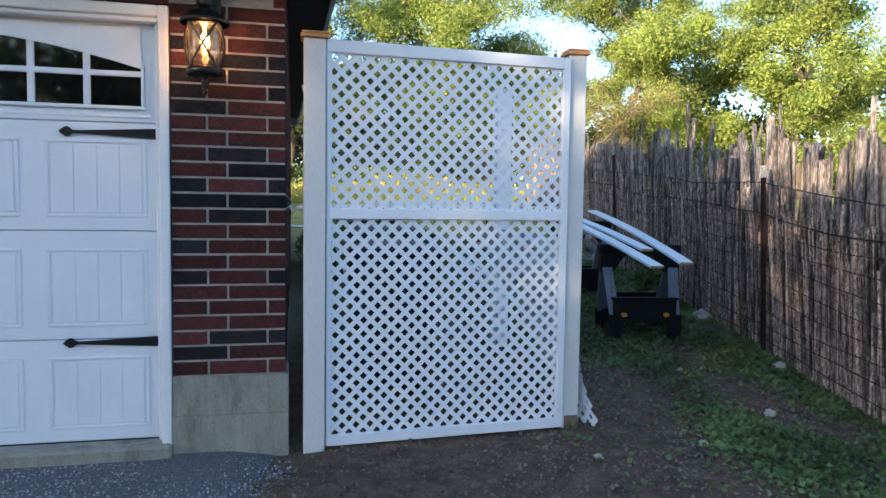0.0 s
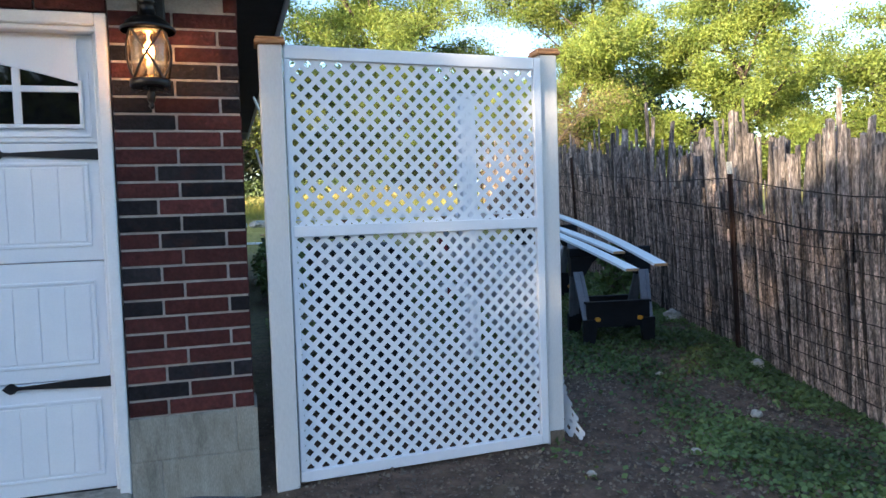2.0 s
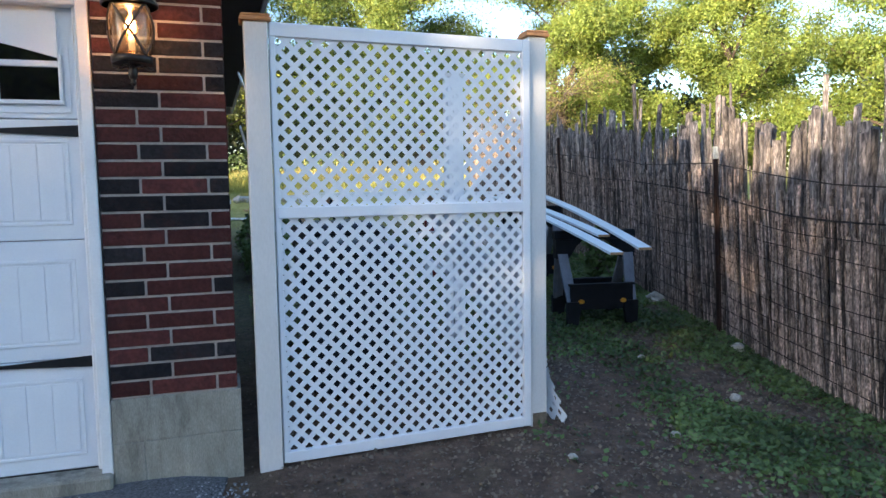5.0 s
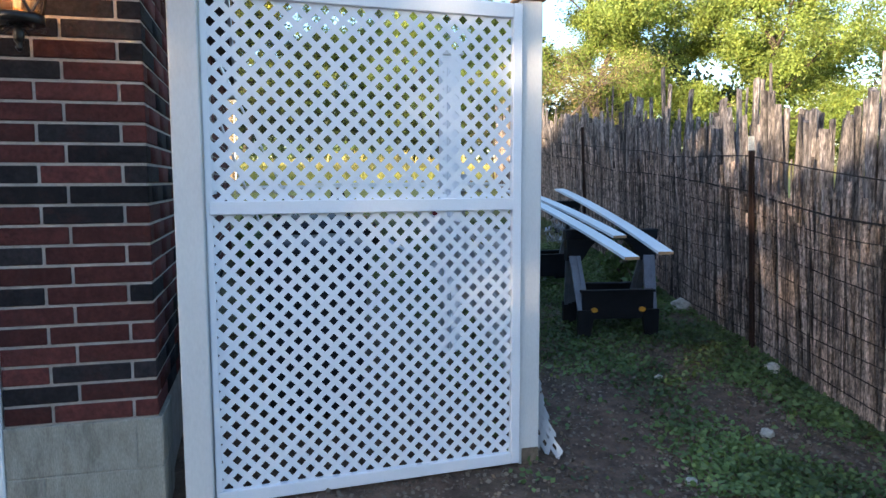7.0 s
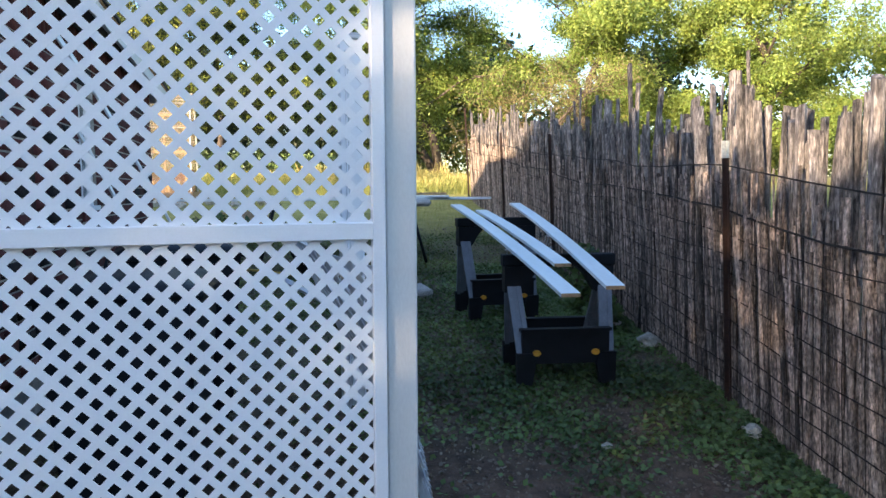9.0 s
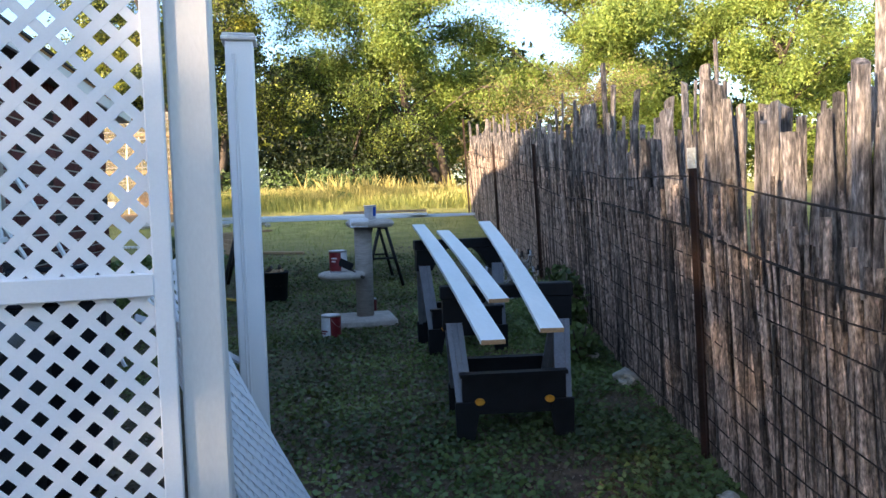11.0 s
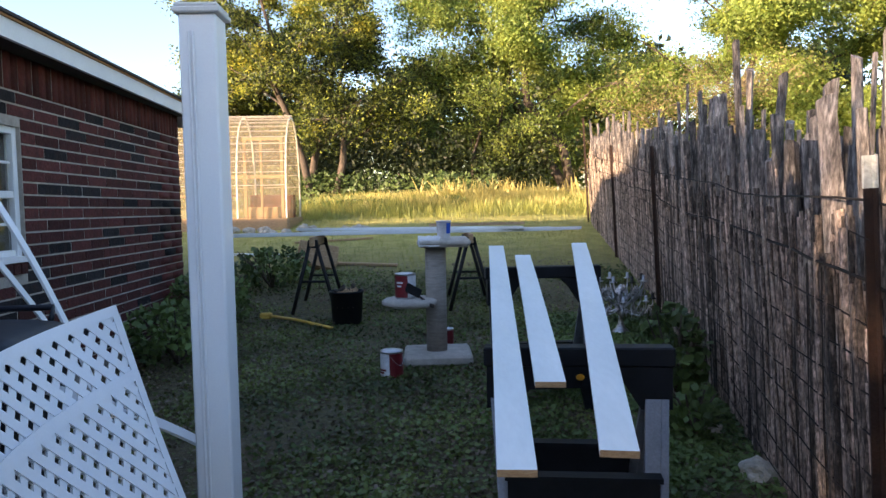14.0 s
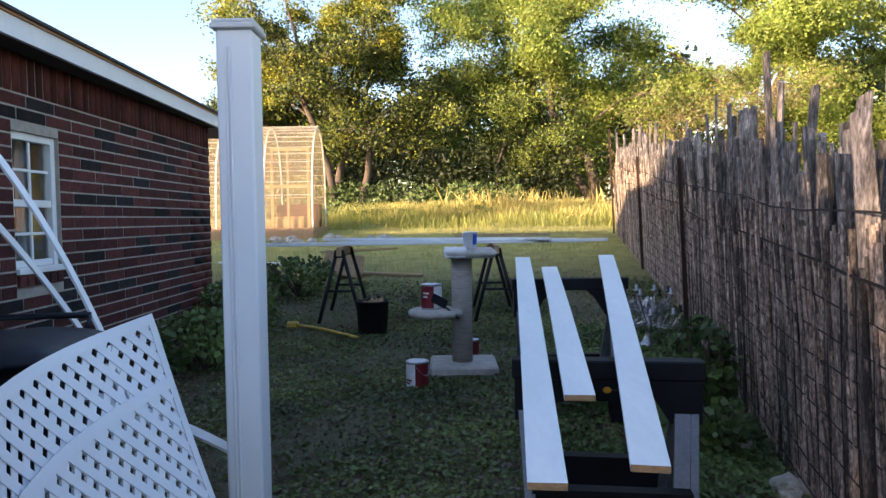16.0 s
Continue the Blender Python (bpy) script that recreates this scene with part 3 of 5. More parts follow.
def raised_panel(name, xa, za, xb, zb):
    q = B()
    t = 0.016
    for a, c, b, d in ((xa, za, xb, za + t), (xa, zb - t, xb, zb), (xa, za + t + .0005, xa + t, zb - t - .0005), (xb - t, za + t + .0005, xb, zb - t - .0005)):
        box(q, a, -0.006, c, b, 0.001, d, 0.0028)
    n = 4
    w = (xb - xa - 2 * t - 0.014) / n
    for k in range(n):
        a = xa + t + 0.007 + k * w
        box(q, a + 0.001, -0.0045, za + t + 0.007, a + w - 0.001, 0.001, zb - t - 0.007, 0.002)
    part(name, q, DOOR, door)


for i in range(3):
    for k in range(8):
        xb = DX1 - 0.056 - k * PITCH
        raised_panel("door_panel", xb - PW, SEC[i] + 0.067, xb, SEC[i + 1] - 0.088)
# arched glazing of the top section
for k in range(2):
    xr = -0.614 - k * 2.45
    xl = xr - 2.17
    xc = (xl + xr) / 2
    arch = lambda x: 2.20 - 0.162 - 0.1325 * (x - xc) ** 2
    q = B()
    box(q, xl, -0.004, 1.695, xr, 0.002, arch(xc))
    part("glazing", q, DARKGLASS, door, "dark reflecting window glass")
    q = B()
    xs = np.linspace(xl - 0.001, xr + 0.001, 17)
    for a, b in zip(xs, xs[1:]):
        prism(q, [(a, arch(a)), (b, arch(b)), (b, 2.085), (a, 2.085)], -0.010, 0.001)
    part("glazing_surround", q, DOOR, door)
    q = B()
    for a, b in zip(xs, xs[1:]):
        prism(q, [(a, arch(a) - 0.003), (b, arch(b) - 0.003), (b, arch(b) + 0.014), (a, arch(a) + 0.014)], -0.019, -0.0101)
    part("arch_moulding", q, DOOR, door)
    q = B()
    box(q, xl - 0.016, -0.019, 1.676, xr + 0.016, 0.001, 1.694, 0.003)
    box(q, xr, -0.0185, 1.6945, xr + 0.016, 0.001, arch(xr) + 0.012, 0.003)
    box(q, xl - 0.016, -0.0185, 1.6945, xl, 0.001, arch(xl) + 0.012, 0.003)
    part("glazing_frame", q, DOOR, door)
    q = B()
    prism(q, [(xr + 0.023, 1.645), (xr + 0.043, 1.645), (xr + 0.043, 1.93), (xr + 0.023, 1.93)], -0.006, 0.001)
    prism(q, [(xl, 1.638), (xr + 0.043, 1.638), (xr + 0.043, 1.6445), (xl, 1.6445)], -0.006, 0.001)
    part("panel_moulding", q, DOOR, door)
    for j in range(1, 9):
        x = xr - j * 0.25
        if x < xl + 0.05:
            break
        q = B()
        box(q, x - 0.016, -0.017, 1.695, x + 0.016, 0.001, arch(x) - 0.002, 0.003)
        part("muntin", q, DOOR, door)
    q = B()
    box(q, xl, -0.015, 1.838, xr, 0.001, 1.866, 0.003)
    part("muntin", q, DOOR, door)
for zc in (1.560, 0.508):
    q = B()
    o = [(DX1 - 0.002, 0.026), (DX1 - 0.002, -0.026), (-0.91, -0.0075), (-0.935, -0.009), (-0.948, -0.022), (-0.965, -0.025), (-0.982, -0.014), (-0.997, 0.0)]
    o += [(x, -z) for x, z in o[-2:1:-1]]
    prism(q, [(x, z + zc) for x, z in o], -0.013, -0.0065)
    part("hinge_strap", q, BLACK, door, "black iron spade-ended strap")
q = B()
box(q, DX0, -0.004, -0.014, DX1, 0.04, 0.0015)
part("weather_seal", q, PLASTIC, door, "black rubber bottom seal")
trim = thing("trim", pose(0, 0, 0), "white painted garage door jamb and header", "trim", kind="structure")
for a in ((DX1 + 0.016, 3.49, 0.07, -0.4725, 3.67, 2.34), (DX1 - 0.006, 3.54, 0.162, DX1 + 0.0155, 3.583, 2.27)):
    q = B()
    box(q, *a, 0.005)
    part("jamb", q, TRIM, trim)
q = B()
box(q, DX0 - 0.05, 3.49, 2.285, DX1 + 0.0155, 3.67, 2.34, 0.006)
box(q, DX0 - 0.05, 3.51, 2.262, DX1 + 0.0155, 3.65, 2.2845, 0.005)
part("header", q, TRIM, trim)

# ---- lantern on the pier ----
LX, LY = -0.281, 3.329
lantern = thing("wall_lantern", pose(LX, LY, 1.892) @ Matrix.Diagonal((1.16, 1.16, 1.16, 1)), "black round wall lantern with lit bulb on brick", "wall lamp")
q = B()
lathe(q, [(0.004, 0.0), (0.012, 0.012), (0.006, 0.02), (0.014, 0.03), (0.016, 0.055), (0.010, 0.07), (0.030, 0.074), (0.030, 0.080), (0.004, 0.083)], 14)
part("finial", q, BRONZE, lantern)
q = B()
lathe(q, [(0.066, 0.078), (0.072, 0.080), (0.072, 0.106), (0.066, 0.108), (0.020, 0.100), (0.020, 0.084), (0.066, 0.078)], 28)
part("base_ring", q, BRONZE, lantern)
q = B()
for k in range(6):
    a = k * math.pi / 3 + 0.4
    pts = [(r * math.cos(a), r * math.sin(a), z) for r, z in ((0.02, 0.078), (0.05, 0.066), (0.066, 0.060), (0.070, 0.067), (0.066, 0.072))]
    tube(q, pts, 0.003, 5)
part("scroll", q, BRONZE, lantern)
q = B()
lathe(q, [(0.060, 0.108), (0.063, 0.15), (0.065, 0.19), (0.067, 0.24), (0.068, 0.282), (0.066, 0.282), (0.065, 0.24), (0.063, 0.19), (0.061, 0.15), (0.058, 0.108)], 28)
gl_ = part("glass_shade", q, LANTERN_GLASS, lantern, "clear glass lantern shade", True)
gl_.visible_shadow = False
for s in range(4):
    q = B()
    for sg in (-1, 1):
        pts = []
        for i in range(9):
            u = i / 8
            a = s * math.pi / 2 - 1.57 + sg * (u - 0.5) * 1.5
            r = 0.0700 + 0.006 * u + 0.003 * math.sin(u * math.pi)
            pts.append((r * math.cos(a), r * math.sin(a), 0.108 + 0.176 * u))
        tube(q, pts, 0.0046, 6)
    part("cross_strap", q, BRONZE, lantern)
q = B()
lathe(q, [(0.094, 0.284), (0.098, 0.288), (0.098, 0.296), (0.080, 0.308), (0.076, 0.318), (0.055, 0.334), (0.030, 0.343), (0.026, 0.385), (0.034, 0.392), (0.020, 0.41), (0.004, 0.42), (0.001, 0.284)][:-1] + [(0.0, 0.42)], 28)
part("cap", q, BRONZE, lantern, "", True)
q = B()
lathe(q, [(0.0, 0.284), (0.094, 0.284)], 28)
part("cap_underside", q, BRONZE, lantern)
q = B()
tube(q, [(0, 0, 0.40), (0, 0.02, 0.46), (0, 0.09, 0.475), (0, 0.135, 0.44)], 0.010, 8)
part("arm", q, BRONZE, lantern)
q = B()
box(q, -0.05, 0.132, 0.34, 0.05, 0.1515, 0.52, 0.006)
part("back_plate", q, BRONZE, lantern)
q = B()
lathe(q, [(0.0, 0.128), (0.010, 0.13), (0.012, 0.165), (0.010, 0.18), (0.0, 0.18)], 12)
part("candle_sleeve", q, TRIM, lantern)
q = B()
lathe(q, [(0.0, 0.181), (0.014, 0.19), (0.020, 0.207), (0.016, 0.230), (0.005, 0.254), (0.0, 0.258)], 14)
part("bulb", q, BULB, lantern, "glowing warm candle bulb", True)
lamp = new("lantern_light", bpy.data.lights.new("lantern_light", 'POINT'))
lamp.data.energy, lamp.data.color, lamp.data.shadow_soft_size = 1.2, (1.0, 0.55, 0.22), 0.02
lamp.location = (LX, LY - 0.025, 1.892 + 0.25)

# ---- the lattice screen ----
PX0, PX1, PY = 0.298, 1.688, 3.527


def slat_lines(w, h, pitch):
    """Centre lines of slanted slats over a w by h field, both ways."""
    out = []
    for sgn in (1, -1):
        n = int((w + h) / pitch) + 2
        for k in range(n):
            c0 = (-h if sgn > 0 else 0) + k * pitch + pitch * 0.37
            pts = []
            for v in (0, h):
                u = c0 + v if sgn > 0 else c0 - v
                pts.append((u, v))
            (ua, va), (ub, vb) = pts
            lo, hi = 0.0, 1.0
            du = ub - ua
            ta, tb = (0 - ua) / du, (w - ua) / du
            lo, hi = max(lo, min(ta, tb)), min(hi, max(ta, tb))
            if hi - lo > 0.004:
                out.append((sgn, (ua + du * lo, va + (vb - va) * lo), (ua + du * hi, va + (vb - va) * hi)))
    return out


def flat_slat(q, a, b, half, ya, yb):
    a, b = Vector((a[0], 0, a[1])), Vector((b[0], 0, b[1]))
    d = (b - a).normalized()
    s = Vector((-d.z, 0, d.x)) * half
    f = [[q.verts.new((p.x, y, p.z)) for p in (a - s, b - s, b + s, a + s)] for y in (ya, yb)]
    q.faces.new(f[0])
    q.faces.new(f[1][::-1])
    for i in range(4):
        q.faces.new((f[0][i], f[1][i], f[1][(i + 1) % 4], f[0][(i + 1) % 4]))


screen = thing("lattice_screen", pose(PX0, PY, 0.085, 0, 0, 4.1), "white diagonal lattice privacy screen between two posts", "privacy screen")
SW = PX1 - PX0 - 0.022
for a, c, b, d, ya, yb, nm in ((0.0, 0.0, SW - 0.0245, 0.055, -0.012, 0.022, "bottom_rail"), (0.012, 1.220, SW - 0.022, 1.276, -0.017, -0.0105, "middle_rail"), (0.0265, 1.220, SW - 0.0265, 1.276, -0.0104, 0.022, "rail_core"), (0.0, 2.085, SW - 0.0245, 2.150, -0.012, 0.022, "top_rail"),
                               (0.0, 0.0555, 0.026, 2.0845, -0.010, 0.022, "side_channel"), (SW - 0.024, 0.0, SW + 0.020, 2.15, -0.0125, 0.0225, "side_channel")):
    q = B()
    box(q, a, ya, c, b, yb, d, 0.003)
    part(nm, q, VINYL, screen)
LP, LH = 0.0762, 0.0125
for zz, hh in ((0.035, 1.205), (1.260, 0.845)):
    for sgn, a, b in slat_lines(SW - 0.03, hh, LP):
        q = B()
        ya = 0.004 if sgn > 0 else 0.0050
        flat_slat(q, (a[0] + 0.015, a[1] + zz), (b[0] + 0.015, b[1] + zz), LH, ya, ya + 0.003)
        part("slat", q, VINYL, screen)


def post(x0, y0, zg, ztop, cap_mat, cap_label, label, w=0.112, stained=False, ribs=False):
    p = thing("post", pose(x0, y0, zg), label, "post", "screen posts")
    h = ztop - zg
    q = B()
    box(q, 0, 0, -0.12, w, w, h, 0.006)
    part("shaft", q, POST if not ribs else VINYL, p)
    q = B()
    c = 0.016
    box(q, -c, -c, h, w + c, w + c, h + 0.020, 0.004)
    box(q, -c + .006, -c + .006, h + 0.0205, w + c - .006, w + c - .006, h + 0.034, 0.004)
    part("cap", q, cap_mat, p, cap_label)
    if ribs:
        q = B()
        for off in (0.030, 0.044):
            box(q, off, -0.008, -0.1, off + 0.009, 0.0, h - 0.06, 0.003)
        part("channel", q, VINYL, p, "white grooved channel strip")
    if stained:
        q = B()
        box(q, w * 0.15, -0.004, -0.05, w * 0.96, -0.0005, 0.075, 0.001)
        part("bracket", q, DIRTY, p, "rusty muddy bracket at the foot")
    return p


post(0.180, 3.495, 0.05, 2.232, CEDAR, "flat orange cedar cap", "cream painted square post with orange cedar cap")
post(1.688, 3.642, 0.07, 2.262, CEDAR, "flat brown cedar cap", "cream painted square post with muddy foot", w=0.106, stained=True)
post(1.716, 5.20, 0.22, 2.285, POST, "grey square cap", "free-standing white square post with grooved channel", w=0.126, ribs=True)


# ---- loose lattice sheets, bin and strips behind the screen ----
def sheet(name, label, surface, w, h, edge_rail):
    t = thing(name, pose(0, 0, 0), label, "lattice sheet", "loose lattice sheets")

    def ribbon(q, a, b, half, lift):
        a, b = Vector((a[0], a[1], 0)), Vector((b[0], b[1], 0))
        d = (b - a)
        n = max(2, int(d.length / 0.09))
        d.normalize()
        s = Vector((-d.y, d.x, 0)) * half
        rows = []
        for i in range(n + 1):
            p = a.lerp(b, i / n)
            row = []
            for side in (-1, 1):
                for k in (0.0, 0.003):
                    c = p + s * side
                    row.append(q.verts.new(surface(c.x / w, c.y / h, lift + k)))
            rows.append(row)
        for r0_, r1_ in zip(rows, rows[1:]):
            q.faces.new((r0_[1], r0_[3], r1_[3], r1_[1]))
            q.faces.new((r0_[0], r1_[0], r1_[2], r0_[2]))
            q.faces.new((r0_[0], r0_[1], r1_[1], r1_[0]))
            q.faces.new((r0_[2], r1_[2], r1_[3], r0_[3]))
    for sgn, a, b in slat_lines(w - 0.03, h - 0.03, LP):
        q = B()
        a, b = (a[0] + 0.015, a[1] + 0.015), (b[0] + 0.015, b[1] + 0.015)
        ribbon(q, a, b, 0.0150, 0.0 if sgn > 0 else 0.0032)
        part("slat", q, VINYL, t)
    for a, b in edge_rail:
        q = B()
        ribbon(q, a, b, 0.018, 0.0066)
        part("edge_strip", q, VINYL, t)
    return t


def bent(u, v, lift):
    """Stands along the yard, foot to the open side, its top bowed back towards the house."""
    top = Vector((1.70, 3.78, 1.18)).lerp(Vector((1.494, 5.117, 1.304)), u) + Vector((-0.16, 0, 0)) * math.sin(math.pi * min(1, max(0, u))) * 1.0
    bot = Vector((1.90, 3.76, 0.10)).lerp(Vector((2.04, 4.76, 0.20)), u)
    p = bot.lerp(top, v) + Vector((0.10, -0.06, -0.03)) * math.sin(math.pi * v) * (0.2 + 0.8 * u) * -0.35
    return p + Vector((lift, -lift * 0.2, lift * 0.4))


sheet("lattice_sheet", "bowed white lattice sheet leaning behind the screen", bent, 1.44, 1.16, [((0, 1.146), (1.44, 1.146)), ((1.426, 0), (1.426, 1.13))])


def bent2(u, v, lift):
    return bent(0.0 + 0.97 * u, 0.82 * v, 0) + Vector((0.016 + lift, -0.004, lift * 0.4))


sheet("lattice_sheet", "second white lattice sheet lying against the first", bent2, 1.40, 0.95, [((0, 0.936), (1.40, 0.936))])


def scrap(u, v, lift):
    p = Vector((1.815, 3.80, 0.06)).lerp(Vector((1.94, 3.62, 0.05)), u)
    q = Vector((1.808, 3.84, 0.46)).lerp(Vector((1.835, 3.77, 0.41)), u)
    return p.lerp(q, v) + Vector((0, -lift, lift * 0.3))


sheet("lattice_offcut", "small white lattice offcut on the earth by the post", scrap, 0.26, 0.34, [])


def strip(name, pts, w, t, label):
    """A long thin bowed strip of trim."""
    q = B()
    pts = [Vector(p) for p in pts]
    n = 14
    path = []
    for i in range(n + 1):
        u = i / n
        a, b, c = (1 - u) ** 2, 2 * u * (1 - u), u * u
        path.append(pts[0] * a + pts[1] * b + pts[2] * c)
    rows = []
    for i, p in enumerate(path):
        d = (path[min(i + 1, n)] - path[max(i - 1, 0)]).normalized()
        s = d.cross(Vector((1, 0, 0.0))).normalized() * w / 2
        k = d.cross(s).normalized() * t / 2
        rows.append([q.verts.new(p + x) for x in (s + k, s - k, -s - k, -s + k)])
    for a, b in zip(rows, rows[1:]):
        for i in range(4):
            q.faces.new((a[i], a[(i + 1) % 4], b[(i + 1) % 4], b[i]))
    q.faces.new(rows[0])
    q.faces.new(rows[-1][::-1])
    ob = part(name, q, VINYL)
    return tagged(ob, label, "trim strip", "loose trim strips")


strip("trim_strip", [(0.20, 5.75, 2.35), (0.45, 6.35, 1.85), (1.02, 6.10, 0.62)], 0.045, 0.012, "long bowed white vinyl strip leaning on the brick wall")
strip("trim_strip", [(0.20, 5.85, 1.95), (0.35, 6.45, 1.45), (0.66, 6.72, 0.60)], 0.035, 0.012, "thin white vinyl strip leaning on the brick wall")
strip("trim_strip", [(1.30, 5.05, 1.05), (1.52, 5.20, 0.93), (1.71, 5.28, 0.78)], 0.035, 0.014, "short white offcut poking out under the sheet")

binn = thing("wheeled_bin", pose(0.86, 5.30, g(0.86, 5.30), 0, 0, 8), "black plastic wheeled bin with lid behind the screen", "bin", "wheeled bins")
q = B()
vs = [[q.verts.new((sx * s, sy * s, z)) for sx, sy in ((-1, -1), (1, -1), (1, 1), (-1, 1))] for z, s in ((0.04, 0.23), (0.92, 0.29))]
q.faces.new(vs[0][::-1])
q.faces.new(vs[1])
for i in range(4):
    q.faces.new((vs[0][i], vs[0][(i + 1) % 4], vs[1][(i + 1) % 4], vs[1][i]))
bmesh.ops.bevel(q, geom=q.edges[:], offset=0.02, segments=2, affect='EDGES')
part("body", q, BINBLACK, binn)
q = B()
rows = []
for i in range(9):
    y = -0.31 + 0.62 * i / 8
    row = []
    for j in range(9):
        x = -0.31 + 0.62 * j / 8
        e = max(abs(x), abs(y)) / 0.31
        row.append(q.verts.new((x, y, 0.925 + 0.055 * (1 - e ** 4) + 0.015 * noise.noise((x * 5, y * 5, 0)))))
    rows.append(row)
for i in range(8):
    for j in range(8):
        q.faces.new((rows[i][j], rows[i][j + 1], rows[i + 1][j + 1], rows[i + 1][j])).smooth = True
r = bmesh.ops.extrude_face_region(q, geom=q.faces[:])
bmesh.ops.translate(q, verts=[v for v in r["geom"] if isinstance(v, bmesh.types.BMVert)], vec=(0, 0, -0.03))
part("lid", q, BINBLACK, binn)
q = B()
tube(q, [(-0.2, 0.30, 0.94), (-0.2, 0.34, 1.00), (0.2, 0.34, 1.00), (0.2, 0.30, 0.94)], 0.014, 8)
part("handle", q, BINBLACK, binn)
for sx in (-0.2, 0.2):
    q = B()
    tube(q, [(sx - 0.025, 0.2, 0.06), (sx + 0.025, 0.2, 0.06)], 0.08, 16)
    part("wheel", q, PLASTIC, binn)
copy_thing(binn, pose(0.78, 4.42, g(0.78, 4.42), 0, 0, -5))


# ---- plastic sawhorses ----
def sawhorse(x0, x1, y, top, yaw):
    zg = g((x0 + x1) / 2, y)
    t = thing("sawhorse", pose((x0 + x1) / 2, y, zg, 0, 0, yaw), "black plastic folding sawhorse with grey steel legs", "sawhorse", "sawhorses under the boards")
    w, h = (x1 - x0) / 2, top - zg
    q = B()
    box(q, -w, -0.045, h - 0.075, w, 0.045, h, 0.006)
    part("beam", q, PLASTIC, t)
    for s in (-1, 1):
        q = B()
        prism(q, [(s * w * 0.97, h - 0.076), (s * w * 0.97, h - 0.24), (s * (w - 0.13), h - 0.24), (s * (w - 0.20), h - 0.13), (s * (w - 0.26), h - 0.076)], -0.042, 0.042)
        part("gusset", q, PLASTIC, t)
    for sx in (-1, 1):
        for sy in (-1, 1):
            q = B()
            a, b = Vector((sx * (w - 0.070), sy * 0.030, h - 0.20)), Vector((sx * (w - 0.105), sy * 0.19, 0.17))
            for off, dd in ((-0.03, 0.004), (0.0, 0.0), (0.03, 0.004)):
                vv = []
                for p in (a, b):
                    for dx_ in (-0.0145, 0.0145):
                        for dy_ in (-0.012, 0.012):
                            vv.append(q.verts.new((p.x + off + dx_, p.y + dy_ + sy * dd, p.z)))
                for f in ((0, 1, 3, 2), (4, 6, 7, 5), (0, 4, 5, 1), (2, 3, 7, 6), (0, 2, 6, 4), (1, 5, 7, 3)):
                    q.faces.new([vv[i] for i in f])
            part("leg", q, GREYMETAL, t, "grey ribbed steel leg")
            q = B()
            prism(q, [(sx * (w - 0.05), 0.20), (sx * (w - 0.055), 0.0), (sx * (w - 0.15), 0.0), (sx * (w - 0.175), 0.14), (sx * (w - 0.155), 0.20)], -0.02, 0.02)
            bmesh.ops.translate(q, verts=q.verts[:], vec=(0, sy * 0.20, 0))
            part("foot", q, PLASTIC, t)
    for sy in (-1, 1):
        q = B()
        prism(q, [(-w + 0.09, 0.33), (w - 0.09, 0.33), (w - 0.09, 0.16), (w - 0.16, 0.13), (-w + 0.16, 0.13), (-w + 0.09, 0.16)], -0.014, 0.014)
        prism(q, [(-w + 0.08, 0.35), (w - 0.08, 0.35), (w - 0.08, 0.331), (-w + 0.08, 0.331)], -0.03, 0.03)
        bmesh.ops.translate(q, verts=q.verts[:], vec=(0, sy * 0.185, 0))
        part("shelf", q, PLASTIC, t)
        for sx in (-1, 1):
            q = B()
            tube(q, [(sx * (w - 0.18), sy * 0.199, 0.20), (sx * (w - 0.18), sy * 0.213, 0.20)], 0.026, 14)
            bmesh.ops.scale(q, verts=q.verts[:], vec=(1, 1, 0.72), space=Matrix.Translation((0, 0, -0.20)))
            part("latch", q, YELLOW, t, "amber plastic latch")
    return t


sawhorse(2.760, 3.495, 5.47, 1.060, -8)
sawhorse(2.925, 3.660, 7.16, 1.230, 1)


def board(name, a, b, w, th, arch, label):
    """A primed board lying across the sawhorses, white faces and bare ends."""
    t = thing(name, pose(*a), label, "board", "boards on the sawhorses")
    a, b = Vector(a), Vector(b)
    d = b - a
    s = Vector((d.y, -d.x, 0)).normalized() * w
    n = 12
    q = B()
    rows = []
    for i in range(n + 1):
        u = i / n
        p = d * u + Vector((0, 0, arch * 4 * u * (1 - u)))
        rows.append([q.verts.new(p + k) for k in (Vector(), s, s + Vector((0, 0, -th)), Vector((0, 0, -th)))])
    for r0_, r1_ in zip(rows, rows[1:]):
        for i in range(4):
            q.faces.new((r0_[i], r0_[(i + 1) % 4], r1_[(i + 1) % 4], r1_[i])).material_index = 0
    q.faces.new(rows[0]).material_index = 1
    q.faces.new(rows[-1][::-1]).material_index = 1
    part("plank", q, [WHITEBOARD, ENDGRAIN], t, "white primed face, bare ends")
    return t


board("board", (2.695, 4.465, 0.962), (2.998, 7.60, 1.342), 0.100, 0.019, 0.028, "long white primed board with bare sawn end")
board("board", (2.968, 4.525, 0.982), (3.578, 7.60, 1.350), 0.100, 0.019, 0.028, "long white primed board with split sawn end")
board("board", (2.872, 4.945, 1.056), (3.131, 7.25, 1.298), 0.097, 0.019, 0.016, "shorter white primed board between two others")


